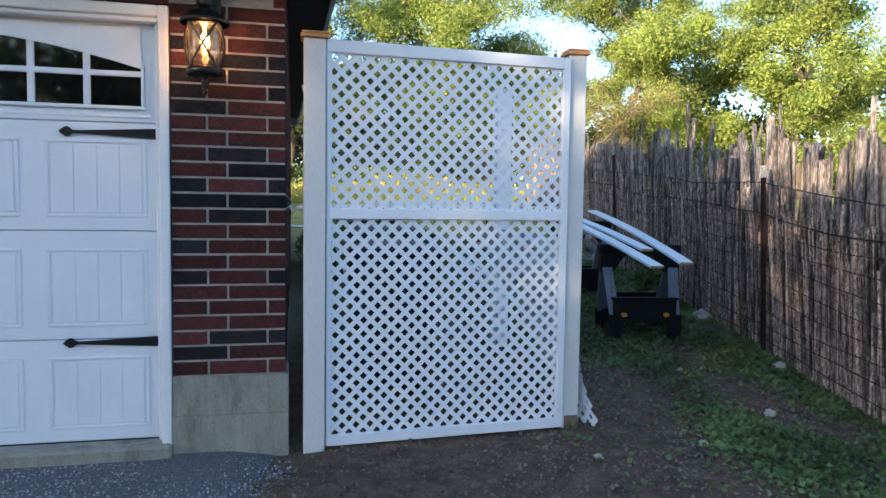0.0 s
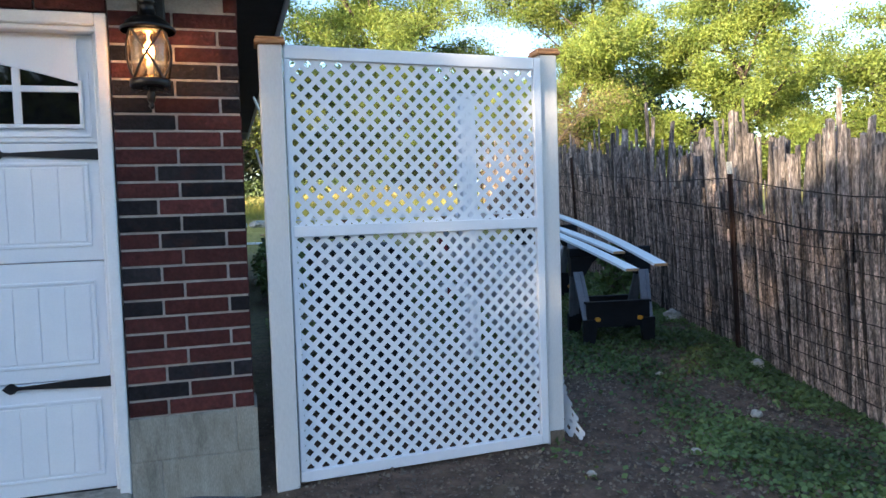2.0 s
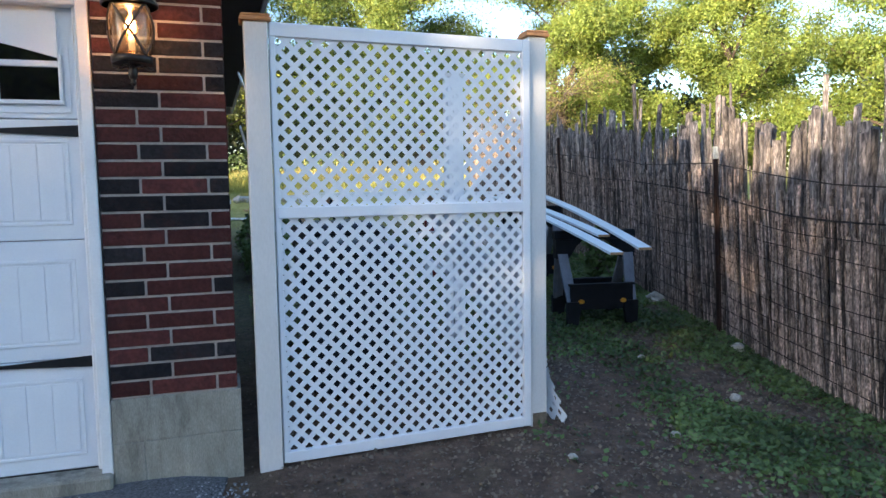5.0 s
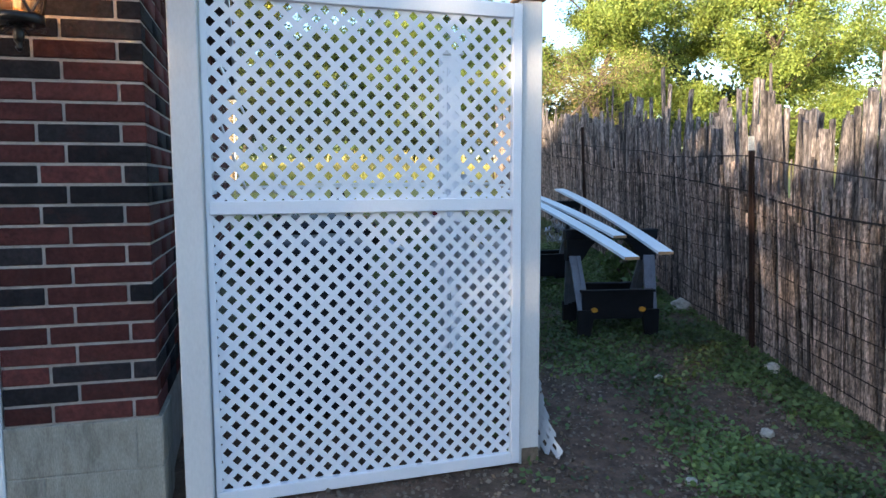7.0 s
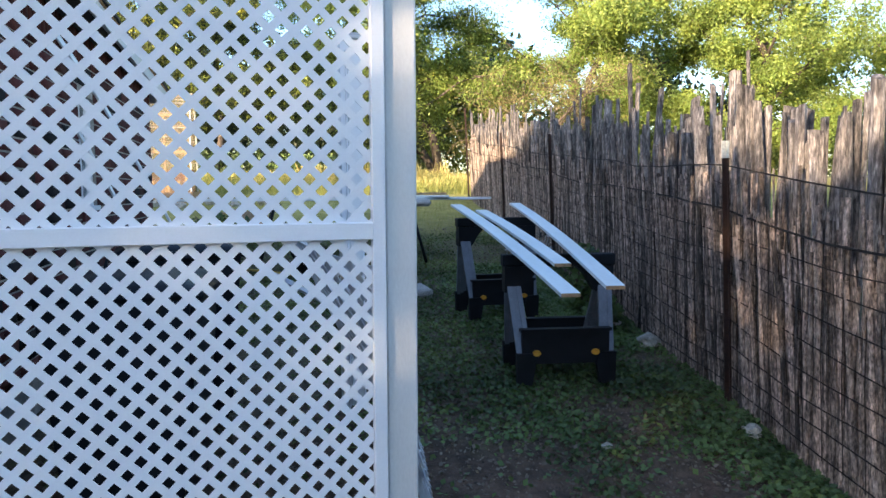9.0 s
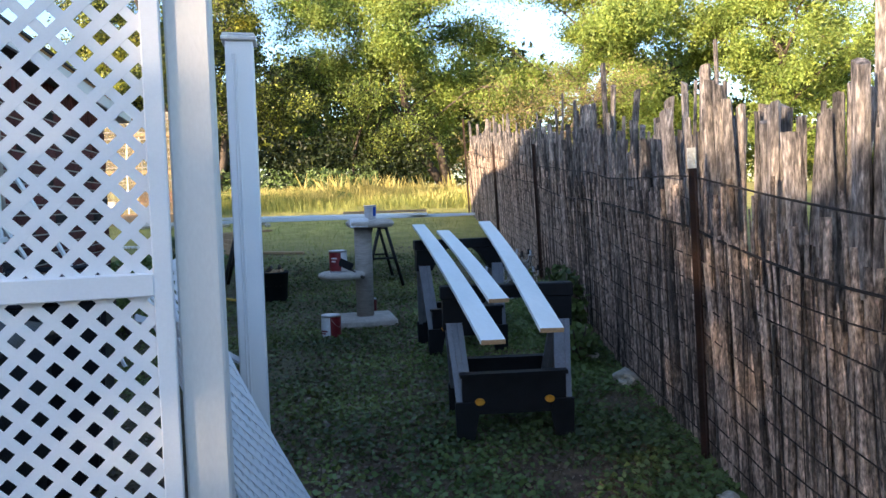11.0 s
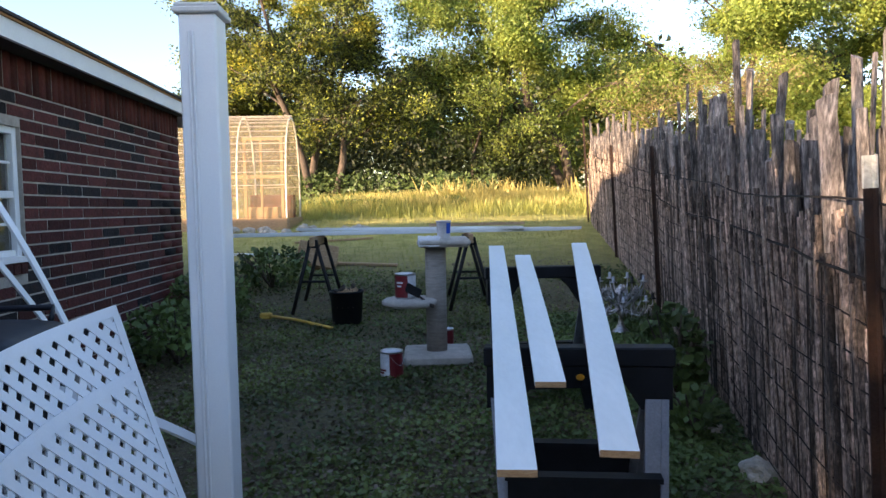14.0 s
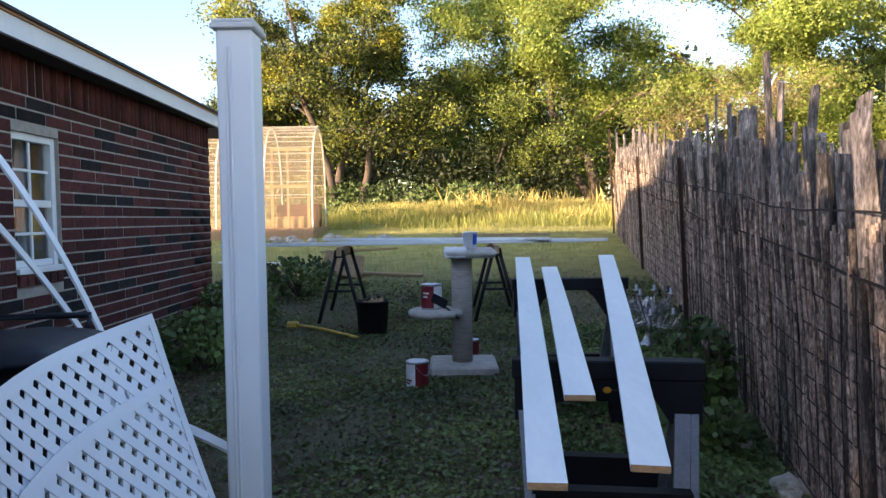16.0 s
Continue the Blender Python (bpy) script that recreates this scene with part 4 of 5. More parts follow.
# ---- trestles and long strips across the yard ----
def trestle(x, y, top):
    zg = g(x, y)
    h = top - zg
    t = thing("trestle", pose(x, y, zg), "dark folding metal trestle with wooden top", "trestle", "trestles under the long strips")
    for sy in (-1, 1):
        for sx in (-1, 1):
            q = B()
            tube(q, [(sx * 0.035, sy * 0.33, h - 0.08), (sx * 0.215, sy * 0.36, 0.0)], 0.019, 8)
            part("leg", q, BLACK, t)
        q = B()
        tube(q, [(-0.125, sy * 0.345, h * 0.42), (0.125, sy * 0.345, h * 0.42)], 0.012, 8)
        part("brace", q, BLACK, t)
        q = B()
        prism(q, [(-0.06, h - 0.11), (0.06, h - 0.11), (0.045, h - 0.03), (-0.045, h - 0.03)], sy * 0.335 - 0.02, sy * 0.335 + 0.02)
        part("bracket", q, BLACK, t)
    q = B()
    box(q, -0.022, -0.42, h - 0.09, 0.022, 0.42, h, 0.004)
    part("top_rail", q, PLANK, t, "bare wooden top rail")
    return t


trestle(1.47, 9.95, 1.352)
trestle(3.02, 9.95, 1.352)


def long_strip(x0, y0, x1, y1, z0, z1, w, mat, label):
    q = B()
    a, b = Vector((x0, y0, z0)), Vector((x1, y1, z1))
    d = (b - a)
    L = d.length
    box(q, 0, -w / 2, 0, L, w / 2, 0.022, 0.003)
    box(q, 0, -w / 2, 0.0225, L, -w / 2 + 0.012, 0.03)
    ob = part("long_strip", q, mat)
    ob.matrix_world = Matrix.Translation(a) @ d.to_track_quat('X', 'Z').to_matrix().to_4x4()
    tagged(ob, label, "trim strip", "long strips on the trestles")


long_strip(0.24, 9.82, 3.98, 9.90, 1.354, 1.358, 0.10, WHITEBOARD, "long white strip resting on the trestles")
long_strip(0.42, 9.94, 4.18, 10.00, 1.355, 1.360, 0.09, VINYL, "long white vinyl strip resting on the trestles")
long_strip(0.52, 10.15, 4.23, 10.12, 1.354, 1.360, 0.12, WHITEBOARD, "long white primed strip on the trestles")
long_strip(1.27, 10.27, 3.93, 10.25, 1.355, 1.360, 0.09, VINYL, "white strip stacked on the trestles")
long_strip(1.17, 10.50, 3.58, 9.80, 1.388, 1.386, 0.08, WHITEBOARD, "white strip lying slantwise on the stack")
long_strip(2.62, 10.05, 3.63, 10.15, 1.420, 1.420, 0.07, PLANK, "brown bare wood strip on the stack")

# ---- carpeted cat tree with pots ----
zg = g(2.64, 8.1)
cat = thing("cat_tree", pose(2.635, 8.12, zg - 0.01) @ Matrix.Diagonal((1.08, 1.08, 1.08, 1)), "worn beige carpeted cat tree standing on the grass", "cat tree")
q = B()
box(q, -0.235, -0.22, 0.0, 0.245, 0.22, 0.075, 0.018)
part("base", q, CARPET, cat)
q = B()
tube(q, [(0.0, 0, 0.074), (0.0, 0, 0.82)], 0.074, 20)
part("pole", q, ROPE, cat)
q = B()
lathe(q, [(0.0, 0.405), (0.17, 0.405), (0.195, 0.42), (0.195, 0.445), (0.17, 0.46), (0.0, 0.46)], 24, (-0.19, -0.05, 0))
part("shelf", q, CARPET, cat)
q = B()
box(q, -0.13, -0.17, 0.82, 0.245, 0.17, 0.885, 0.025)
part("top_shelf", q, CARPET, cat)


def can(x, y, z, yaw, r, h, lab, lid):
    t = thing("paint_can", pose(x, y, z, 0, 0, yaw), lab, "paint can", "paint cans")
    q = B()
    lathe(q, [(r * 0.98, 0.0), (r, 0.004), (r, h - 0.006), (r * 1.03, h - 0.004), (r * 1.03, h), (r * 0.92, h + 0.001), (r * 0.9, h - 0.008), (0.0, h - 0.008)], 28)
    part("tin", q, TIN, t)
    for a0, a1, m_, nm in ((-2.6, -0.9, CANRED, "label_red"), (-0.88, 0.5, CANWHITE, "label_white"), (0.52, 3.66, CANRED, "label_red")):
        q = B()
        n = 12
        ring = [[q.verts.new(((r + 0.0012) * math.cos(a0 + (a1 - a0) * k / n), (r + 0.0012) * math.sin(a0 + (a1 - a0) * k / n), zz)) for k in range(n + 1)] for zz in (0.012, h - 0.014)]
        for k in range(n):
            q.faces.new((ring[0][k], ring[0][k + 1], ring[1][k + 1], ring[1][k])).smooth = True
        part(nm, q, m_, t)
    for zz, a0, a1 in ((h * 0.62, -2.05, -1.35), (h * 0.48, -2.0, -1.5), (h * 0.30, -0.7, 0.2), (h * 0.2, -0.7, 0.0)):
        q = B()
        n = 5
        ring = [[q.verts.new(((r + 0.0022) * math.cos(a0 + (a1 - a0) * k / n), (r + 0.0022) * math.sin(a0 + (a1 - a0) * k / n), zz + d)) for k in range(n + 1)] for d in (0, h * 0.07)]
        for k in range(n):
            q.faces.new((ring[0][k], ring[0][k + 1], ring[1][k + 1], ring[1][k]))
        part("print_bar", q, CANWHITE if a1 < -1 else CANRED, t)
    if lid:
        q = B()
        lathe(q, [(0.0, h - 0.004), (r * 0.9, h - 0.004), (r * 0.9, h + 0.003), (0.0, h + 0.006)], 24)
        part("lid", q, CANWHITE, t, "paint-smeared lid")
    q = B()
    tube(q, [(r * 1.02 * math.cos(a), r * 1.02 * math.sin(a), h - 0.03 - 0.07 * math.sin((a - 0.6) / 1.9 * math.pi)) for a in np.linspace(0.6, 2.5, 9)], 0.002, 5)
    part("handle", q, TIN, t)
    return t


can(2.298, 7.72, g(2.298, 7.72) - 0.004, -128, 0.082, 0.195, "red and white paint can standing in the grass", True)
can(2.400, 8.07, zg - 0.01 + 0.4973, -25, 0.079, 0.19, "red and white paint can on the cat tree shelf", True)
can(2.72, 8.45, g(2.72, 8.45) - 0.004, 120, 0.06, 0.16, "small dark red can behind the cat tree", False)
tub = thing("plastic_tub", pose(2.70, 8.06, zg - 0.01 + 0.9562), "white plastic tub with blue label on the cat tree", "tub")
q = B()
lathe(q, [(0.045, 0.0), (0.048, 0.002), (0.055, 0.118), (0.059, 0.119), (0.059, 0.128), (0.053, 0.128), (0.046, 0.006), (0.0, 0.006)], 24)
part("cup", q, CANWHITE, tub)
q = B()
ring = [[q.verts.new(((0.0475 + z * 0.062 + 0.001) * math.cos(a), (0.0475 + z * 0.062 + 0.001) * math.sin(a), z)) for a in np.linspace(-1.2, 0.3, 9)] for z in (0.03, 0.11)]
for k in range(8):
    q.faces.new((ring[0][k], ring[0][k + 1], ring[1][k + 1], ring[1][k])).smooth = True
part("label", q, BLUE, tub, "blue printed label")
rag = thing("cloth", pose(2.555, 7.985, zg - 0.01 + 0.958), "crumpled white rag hanging over the shelf edge", "cloth")
q = B()
n = 10
rows = []
for i in range(n):
    row = []
    for j in range(n):
        x, y = -0.05 + 0.16 * i / (n - 1), -0.085 + 0.17 * j / (n - 1)
        over = max(0, -(y + 0.035))
        row.append(q.verts.new((x + 0.01 * noise.noise((x * 20, y * 20, 0)), y + over * 0.85, 0.008 + 0.014 * abs(noise.noise((x * 18, y * 18, 4))) - over * 1.5)))
    rows.append(row)
for i in range(n - 1):
    for j in range(n - 1):
        q.faces.new((rows[i][j], rows[i + 1][j], rows[i + 1][j + 1], rows[i][j + 1])).smooth = True
part("fabric", q, CANWHITE, rag)
brush = thing("paint_brush", pose(2.50, 7.96, zg + 0.492, 0, 25, -20), "dark paint brush lying on the cat tree shelf", "brush")
q = B()
tube(q, [(0.0, 0, 0.02), (0.09, 0, 0.0), (0.13, 0, 0.0)], [0.008, 0.012, 0.016], 8)
part("handle", q, DARKWOOD, brush)
q = B()
box(q, -0.13, -0.006, 0.005, 0.0, 0.006, 0.075, 0.003)
part("bristles", q, PLASTIC, brush)

# ---- pail with scraps, axe ----
pail = thing("pail", pose(1.805, 9.42, g(1.805, 9.42) - 0.004) @ Matrix.Diagonal((1.08, 1.08, 1.08, 1)), "black plastic nursery pail full of scraps", "pail")
q = B()
lathe(q, [(0.125, 0.0), (0.128, 0.003), (0.146, 0.27), (0.154, 0.272), (0.154, 0.29), (0.142, 0.29), (0.124, 0.02), (0.0, 0.02)], 26)
part("bucket", q, PLASTIC, pail)
rng = random.Random(5)
for k in range(9):
    q = B()
    a = rng.uniform(0, 6.28)
    box(q, -0.06, -0.012, -0.02, 0.06, 0.012, 0.02, 0.004, m=pose(0.06 * math.cos(a), 0.06 * math.sin(a), 0.265 + rng.uniform(0, 0.05), rng.uniform(-30, 30), rng.uniform(-40, 40), rng.uniform(0, 180)))
    part("scrap", q, PLANK if k % 3 else DARKWOOD, pail, "offcut of wood" if k == 0 else "")
q = B()
lathe(q, [(0.0, 0.15), (0.138, 0.15), (0.136, 0.25), (0.0, 0.262)], 18)
part("fill", q, DIRTY, pail)
axe = thing("garden_tool", pose(1.02, 9.65, g(1.02, 9.65)), "long yellow-handled tool lying on the grass", "hand tool")
q = B()
pts = [Vector((0.0, 0.0, 0.03)), Vector((0.3, -0.24, 0.025)), Vector((0.68, -0.52, g(1.7, 9.13) - g(1.02, 9.65) + 0.025))]
tube(q, pts, [0.017, 0.014, 0.016], 8)
part("handle", q, YELLOWROPE, axe)
q = B()
box(q, -0.10, -0.02, 0.0, 0.02, 0.05, 0.06, 0.012)
part("head", q, YELLOWROPE, axe)

# ---- old chandelier standing by the fence ----
chx, chy = 4.26, 8.75
ch = thing("chandelier", pose(chx, chy, g(chx, chy)), "tarnished silver chandelier stood upright on the grass", "chandelier")
q = B()
lathe(q, [(0.0, 0.0), (0.085, 0.0), (0.08, 0.02), (0.045, 0.05), (0.025, 0.09), (0.018, 0.16), (0.045, 0.20), (0.018, 0.24), (0.018, 0.36), (0.035, 0.40), (0.0, 0.44)], 18)
part("stem", q, SILVER, ch)
for k in range(16):
    a = k * 2 * math.pi / 16 + 0.2
    r, zt = (0.27, 0.30) if k % 2 else (0.20, 0.46)
    q = B()
    pts = [(rr * math.cos(a), rr * math.sin(a), zz) for rr, zz in ((0.02, 0.22), (0.10, 0.19 + 0.1 * (k % 2 == 0)), (r * 0.75, zt - 0.12), (r, zt - 0.04), (r, zt))]
    tube(q, pts, 0.007, 6)
    pts = [(rr * math.cos(a + .25), rr * math.sin(a + .25), zz) for rr, zz in ((0.05, 0.30), (0.12, 0.36), (0.15, 0.32), (0.12, 0.29))]
    tube(q, pts, 0.006, 5)
    for j in range(3):
        pts = [(rr * math.cos(a + .12 * j), rr * math.sin(a + .12 * j), zz) for rr, zz in ((r * (.5 + .2 * j), zt - 0.10), (r * (.55 + .2 * j), zt - 0.05), (r * (.62 + .2 * j), zt - 0.09), (r * (.58 + .2 * j), zt - 0.12))]
        tube(q, pts, 0.006, 5)
    arm = part("arm", q, SILVER, ch)
    q = B()
    lathe(q, [(0.0, 0.0), (0.028, 0.006), (0.034, 0.014), (0.014, 0.018), (0.013, 0.06), (0.0, 0.062)], 10, (r * math.cos(a), r * math.sin(a), zt))
    part("candle_cup", q, SILVER if k % 3 else BRONZE, arm)


# ---- rocks ----
def rock(x, y, r, seed, label):
    q = B()
    bmesh.ops.create_icosphere(q, subdivisions=3, radius=r)
    for v in q.verts:
        n = v.co.normalized()
        v.co = n * r * (1 + 0.35 * noise.noise(n * 1.6 + Vector((seed, 0, 0))) + 0.12 * noise.noise(n * 5 + Vector((seed, 9, 0))))
        v.co.z *= 0.75
    ob = part("rock", q, ROCK)
    ob.location = (x, y, g(x, y) + r * 0.35)
    tagged(ob, label, "rock", "rocks along the fence")


rock(4.12, 6.00, 0.085, 1, "pale rough limestone rock at the fence foot")
rock(4.14, 6.54, 0.055, 2, "small buff rock at the fence foot")
rock(3.80, 4.44, 0.05, 3, "small pale stone at the fence foot")
rock(3.09, 3.62, 0.035, 4, "small pinkish stone in the weeds")
rock(2.38, 3.25, 0.028, 5, "small pale pebble on the bare earth")
rock(2.95, 4.45, 0.03, 6, "small pale pebble among weeds")
rock(1.70, 3.15, 0.022, 7, "small white pebble on the bare earth")


# ---- the stick fence ----
def fence_x(y):
    return 3.83 + 0.195 * (y - 4.4) if y < 10 else 4.922 + 0.15 * (y - 10)


def stick_mesh(seed, h, r):
    rg = random.Random(seed)
    q = B()
    n = 4
    seg = 6
    rings = []
    bx, by = rg.uniform(-0.03, 0.03), rg.uniform(-0.02, 0.02)
    kx = rg.uniform(-0.02, 0.02)
    ang = [rg.uniform(0.72, 1.22) for _ in range(seg)]
    for i in range(n + 1):
        u = i / n
        cx, cy = bx * u + kx * math.sin(u * 3), by * u
        rr = r * (1.08 - 0.18 * u) * rg.uniform(0.9, 1.1)
        slope = rg.uniform(-0.5, 0.5) if i == n else 0
        rings.append([q.verts.new((cx + rr * ang[k] * math.cos(k * 6.2832 / seg), cy + rr * ang[k] * math.sin(k * 6.2832 / seg) * 0.8, h * u + slope * rr * math.cos(k * 6.2832 / seg))) for k in range(seg)])
    for a, b in zip(rings, rings[1:]):
        for k in range(seg):
            q.faces.new((a[k], a[(k + 1) % seg], b[(k + 1) % seg], b[k]))
    q.faces.new(rings[-1])
    return mesh_of("stick", q, STICK)


fence = thing("stick_fence", pose(0, 0, 0), "weathered grey upright cedar stick fence with wire", "fence")
rng = random.Random(11)
stocks = []
for k in range(48):
    rr = rng.choice((0.014, 0.018, 0.021, 0.024, 0.028, 0.034, 0.042))
    stocks.append((stick_mesh(100 + k, 1.7, rr), rr))
y = 2.2
count = 0
far_v, far_f = [], []
while y < 16.8:
    me, rr = rng.choice(stocks)
    x = fence_x(y) + 0.130 + rng.uniform(-0.010, 0.045)
    h = 1.80 + 0.10 * noise.noise((y * 0.9, 3.0, 0.0)) + 0.13 * noise.noise((y * 4.1, 8.0, 0.0)) + rng.uniform(-0.13, 0.10)
    if rng.random() < 0.13:
        h += rng.uniform(0.16, 0.42)
    m = pose(x, y, g(x, y) - 0.1, rng.uniform(-2.5, 3.5), -1.9 + rng.uniform(-1.3, 1.6), rng.uniform(0, 360)) @ Matrix.Diagonal((1, 1, h / 1.7, 1))
    if y < 13.5 and count < 300:
        ob = new("stick", me)
        ob.parent = fence
        ob.matrix_world = m
        count += 1
    else:
        b0 = len(far_v)
        far_v += [tuple(m @ v.co) for v in me.vertices]
        for p in me.polygons:
            vs = list(p.vertices)
            if len(vs) == 4:
                far_f.append([b0 + i for i in vs])
            else:
                far_f.append([b0 + vs[0], b0 + vs[1], b0 + vs[2], b0 + vs[3]])
                far_f.append([b0 + vs[0], b0 + vs[3], b0 + vs[4], b0 + vs[5]])
    y += rr * rng.uniform(0.9, 1.45)
far = new("far_stick_run", array_mesh("far_stick_run", far_v, far_f, STICK))
far.parent = fence
tagged(far, "sunlit run of upright sticks", kind="stuff")

# thin brushwood wired to the front of the sticks
rv, rf = [], []
y = 2.2
while y < 16.6:
    x = fence_x(y) + 0.085 - rng.uniform(0.0, 0.03)
    h = rng.uniform(1.0, 1.42) if rng.random() < 0.8 else rng.uniform(0.6, 1.62)
    r = rng.choice((0.006, 0.008, 0.010, 0.012, 0.014, 0.017, 0.021))
    zb = g(x, y) - 0.05
    lx, ly = -0.045 * h + rng.uniform(-0.02, 0.03), rng.uniform(-0.09, 0.09)
    bow = rng.uniform(-0.02, 0.02)
    rings = []
    for i in range(4):
        u = i / 3
        b0 = len(rv)
        for k in range(5):
            a = k * 1.2566
            rv.append((x + lx * u + r * (1 - 0.3 * u) * math.cos(a), y + ly * u + bow * math.sin(3.14 * u) + r * (1 - 0.3 * u) * math.sin(a), zb + h * u))
        rings.append(b0)
    for a, b in zip(rings, rings[1:]):
        for k in range(5):
            rf.append((a + k, a + (k + 1) % 5, b + (k + 1) % 5, b + k))
    y += r * rng.uniform(0.45, 1.15)
reeds = new("brushwood", array_mesh("brushwood", rv, rf, REED))
reeds.parent = fence
tagged(reeds, "thin brown brushwood wired to the sticks", kind="stuff")

for h0, rad in ((0.10, 0.0032), (0.23, 0.0032), (0.36, 0.0032), (0.49, 0.0032), (0.62, 0.0032), (0.75, 0.0032), (0.88, 0.0032), (1.01, 0.0034), (1.14, 0.006), (1.37, 0.0046)):
    q = B()
    pts = []
    for k in range(60):
        yy = 2.2 + 14.4 * k / 59
        sag = 0.02 * math.sin(yy * 1.7 + h0 * 9) + 0.012 * noise.noise((yy * 2, h0 * 7, 0))
        pts.append((fence_x(yy) + 0.046 - 0.047 * h0 - 0.008 * abs(math.sin(yy * 5)), yy, g(fence_x(yy), yy) + h0 + sag))
    tube(q, pts, rad, 5)
    part("wire", q, WIRE, fence)
q = B()
yy = 2.3
while yy < 9.5:
    x = fence_x(yy) - 0.037
    z = g(x, yy)
    tube(q, [(x + 0.076, yy, z + 0.1), (x + 0.055, yy + 0.01, z + 0.55), (x + 0.034, yy, z + 1.12)], 0.0030, 4, False)
    yy += 0.15
part("wire_mesh", q, WIRE, fence)

for yy, hh, tagd in ((4.82, 1.53, True), (9.35, 1.62, False), (12.6, 1.6, False), (16.75, 2.1, False)):
    x = fence_x(yy) + 0.030
    p = thing("fence_post", pose(x, yy, g(x, yy), 0, -2.7, 0), "rusty steel T-post wired to the stick fence", "fence post", "steel fence posts")
    q = B()
    box(q, -0.005, -0.018, -0.1, 0.002, 0.018, hh)
    box(q, -0.032, -0.003, -0.1, -0.0052, 0.003, hh)
    part("shaft", q, RUST, p)
    if tagd:
        q = B()
        box(q, -0.0335, -0.0045, hh - 0.095, -0.0052, 0.0045, hh + 0.003, 0.001)
        box(q, -0.0062, -0.0194, hh - 0.095, 0.0028, 0.0194, hh + 0.003, 0.001)
        part("painted_tip", q, FADED, p, "flaking white painted tip")
        q = B()
        tube(q, [(-0.03, -0.02, hh - 0.25), (-0.05, 0.05, hh - 0.22), (-0.02, 0.10, hh - 0.27), (-0.045, 0.03, hh - 0.30)], 0.0022, 5)
        part("tie_wire", q, WIRE, p)


# ---- greenhouse ----
GX0, GX1, GYC, GR, GZ = -3.9, -0.06, 17.30, 0.80, g(0, 16.7) + 0.05
gh = thing("greenhouse", pose(0, GYC, GZ), "hooped greenhouse of clear ribbed plastic on timber base", "greenhouse")


def hoop(a, r=GR):
    """Straight sided arch profile, angle from front foot over to back foot."""
    y = -r * math.cos(a)
    z = 2.14 * (math.sin(a) ** 0.62)
    return y, z


q = B()
nx, na = 2, 56
rows = []
for i in range(na + 1):
    a = math.pi * i / na
    yy, zz = hoop(max(0.0, min(math.pi, a)))
    k = 1.0 + (0.006 if i % 2 else -0.006)
    rows.append([q.verts.new((x, yy * k, 0.10 + zz * k)) for x in (GX0, GX1)])
for a, b in zip(rows, rows[1:]):
    q.faces.new((a[0], a[1], b[1], b[0])).smooth = False
part("cover", q, POLY, gh, "clear ribbed plastic cover")
for x in np.arange(GX0, GX1 + 0.01, 0.955):
    q = B()
    tube(q, [(x, hoop(math.pi * i / 28)[0] * 0.985, 0.10 + hoop(math.pi * i / 28)[1] * 0.985) for i in range(29)], 0.017, 6)
    part("hoop", q, TRIM, gh)
for i in range(3, 54, 2):
    q = B()
    yy, zz = hoop(math.pi * i / 56)
    tube(q, [(GX0, yy * 1.004, 0.10 + zz * 1.004), (GX1, yy * 1.004, 0.10 + zz * 1.004)], 0.007, 5)
    part("rib", q, ROPE, gh)
for xx in (GX0, GX1):
    q = B()
    loop = [q.verts.new((xx, hoop(math.pi * i / 28)[0] * 0.97, 0.10 + hoop(math.pi * i / 28)[1] * 0.97)) for i in range(29)]
    q.faces.new(loop)
    part("end_sheet", q, POLY, gh)
for a in ((GX0, -GR - 0.03, -0.2, GX1, -GR + 0.02, 0.16), (GX0, GR - 0.02, -0.2, GX1, GR + 0.03, 0.16), (GX1 - 0.02, -GR + 0.021, -0.2, GX1 + 0.03, GR - 0.021, 0.16)):
    q = B()
    box(q, *a, 0.004)
    part("base_board", q, PLANK, gh, "bare timber base board")
for a in ((-0.95, -0.58, 0.1, -0.89, -0.53, 1.70), (-0.22, -0.58, 0.1, -0.16, -0.53, 1.70), (-0.95, -0.58, 1.701, -0.16, -0.53, 1.76), (-0.62, -0.58, 0.1, -0.58, -0.53, 1.70), (-1.6, -0.60, 0.95, -0.12, -0.585, 1.02), (-2.6, -0.5, 0.1, -2.54, -0.45, 1.6), (-2.53, -0.5, 0.6, -1.2, -0.1, 0.64)):
    q = B()
    box(q, *a, 0.004)
    part("timber", q, PLANK, gh)
for nm, x, yy, z, sx, sz, mt, lb in (("crate", -0.62, 17.0, 0.0, 0.6, 0.42, PLANK, "tan cardboard crate inside the greenhouse"), ("panel_board", -1.55, 16.95, 0.0, 0.42, 0.45, CANWHITE, "white board inside the greenhouse"), ("brick_stack", -0.55, 17.55, 0.0, 0.9, 0.6, RED, "low red stack inside the greenhouse")):
    q = B()
    box(q, -sx / 2, -0.15, 0, sx / 2, 0.15, sz, 0.01)
    box(q, -sx / 2 + 0.04, -0.162, 0.05, sx / 2 - 0.04, -0.1505, sz - 0.06, 0.004)
    ob = part(nm, q, mt)
    ob.location = (x, yy, g(x, yy) - 0.01)
    tagged(ob, lb, nm.replace("_", " "))
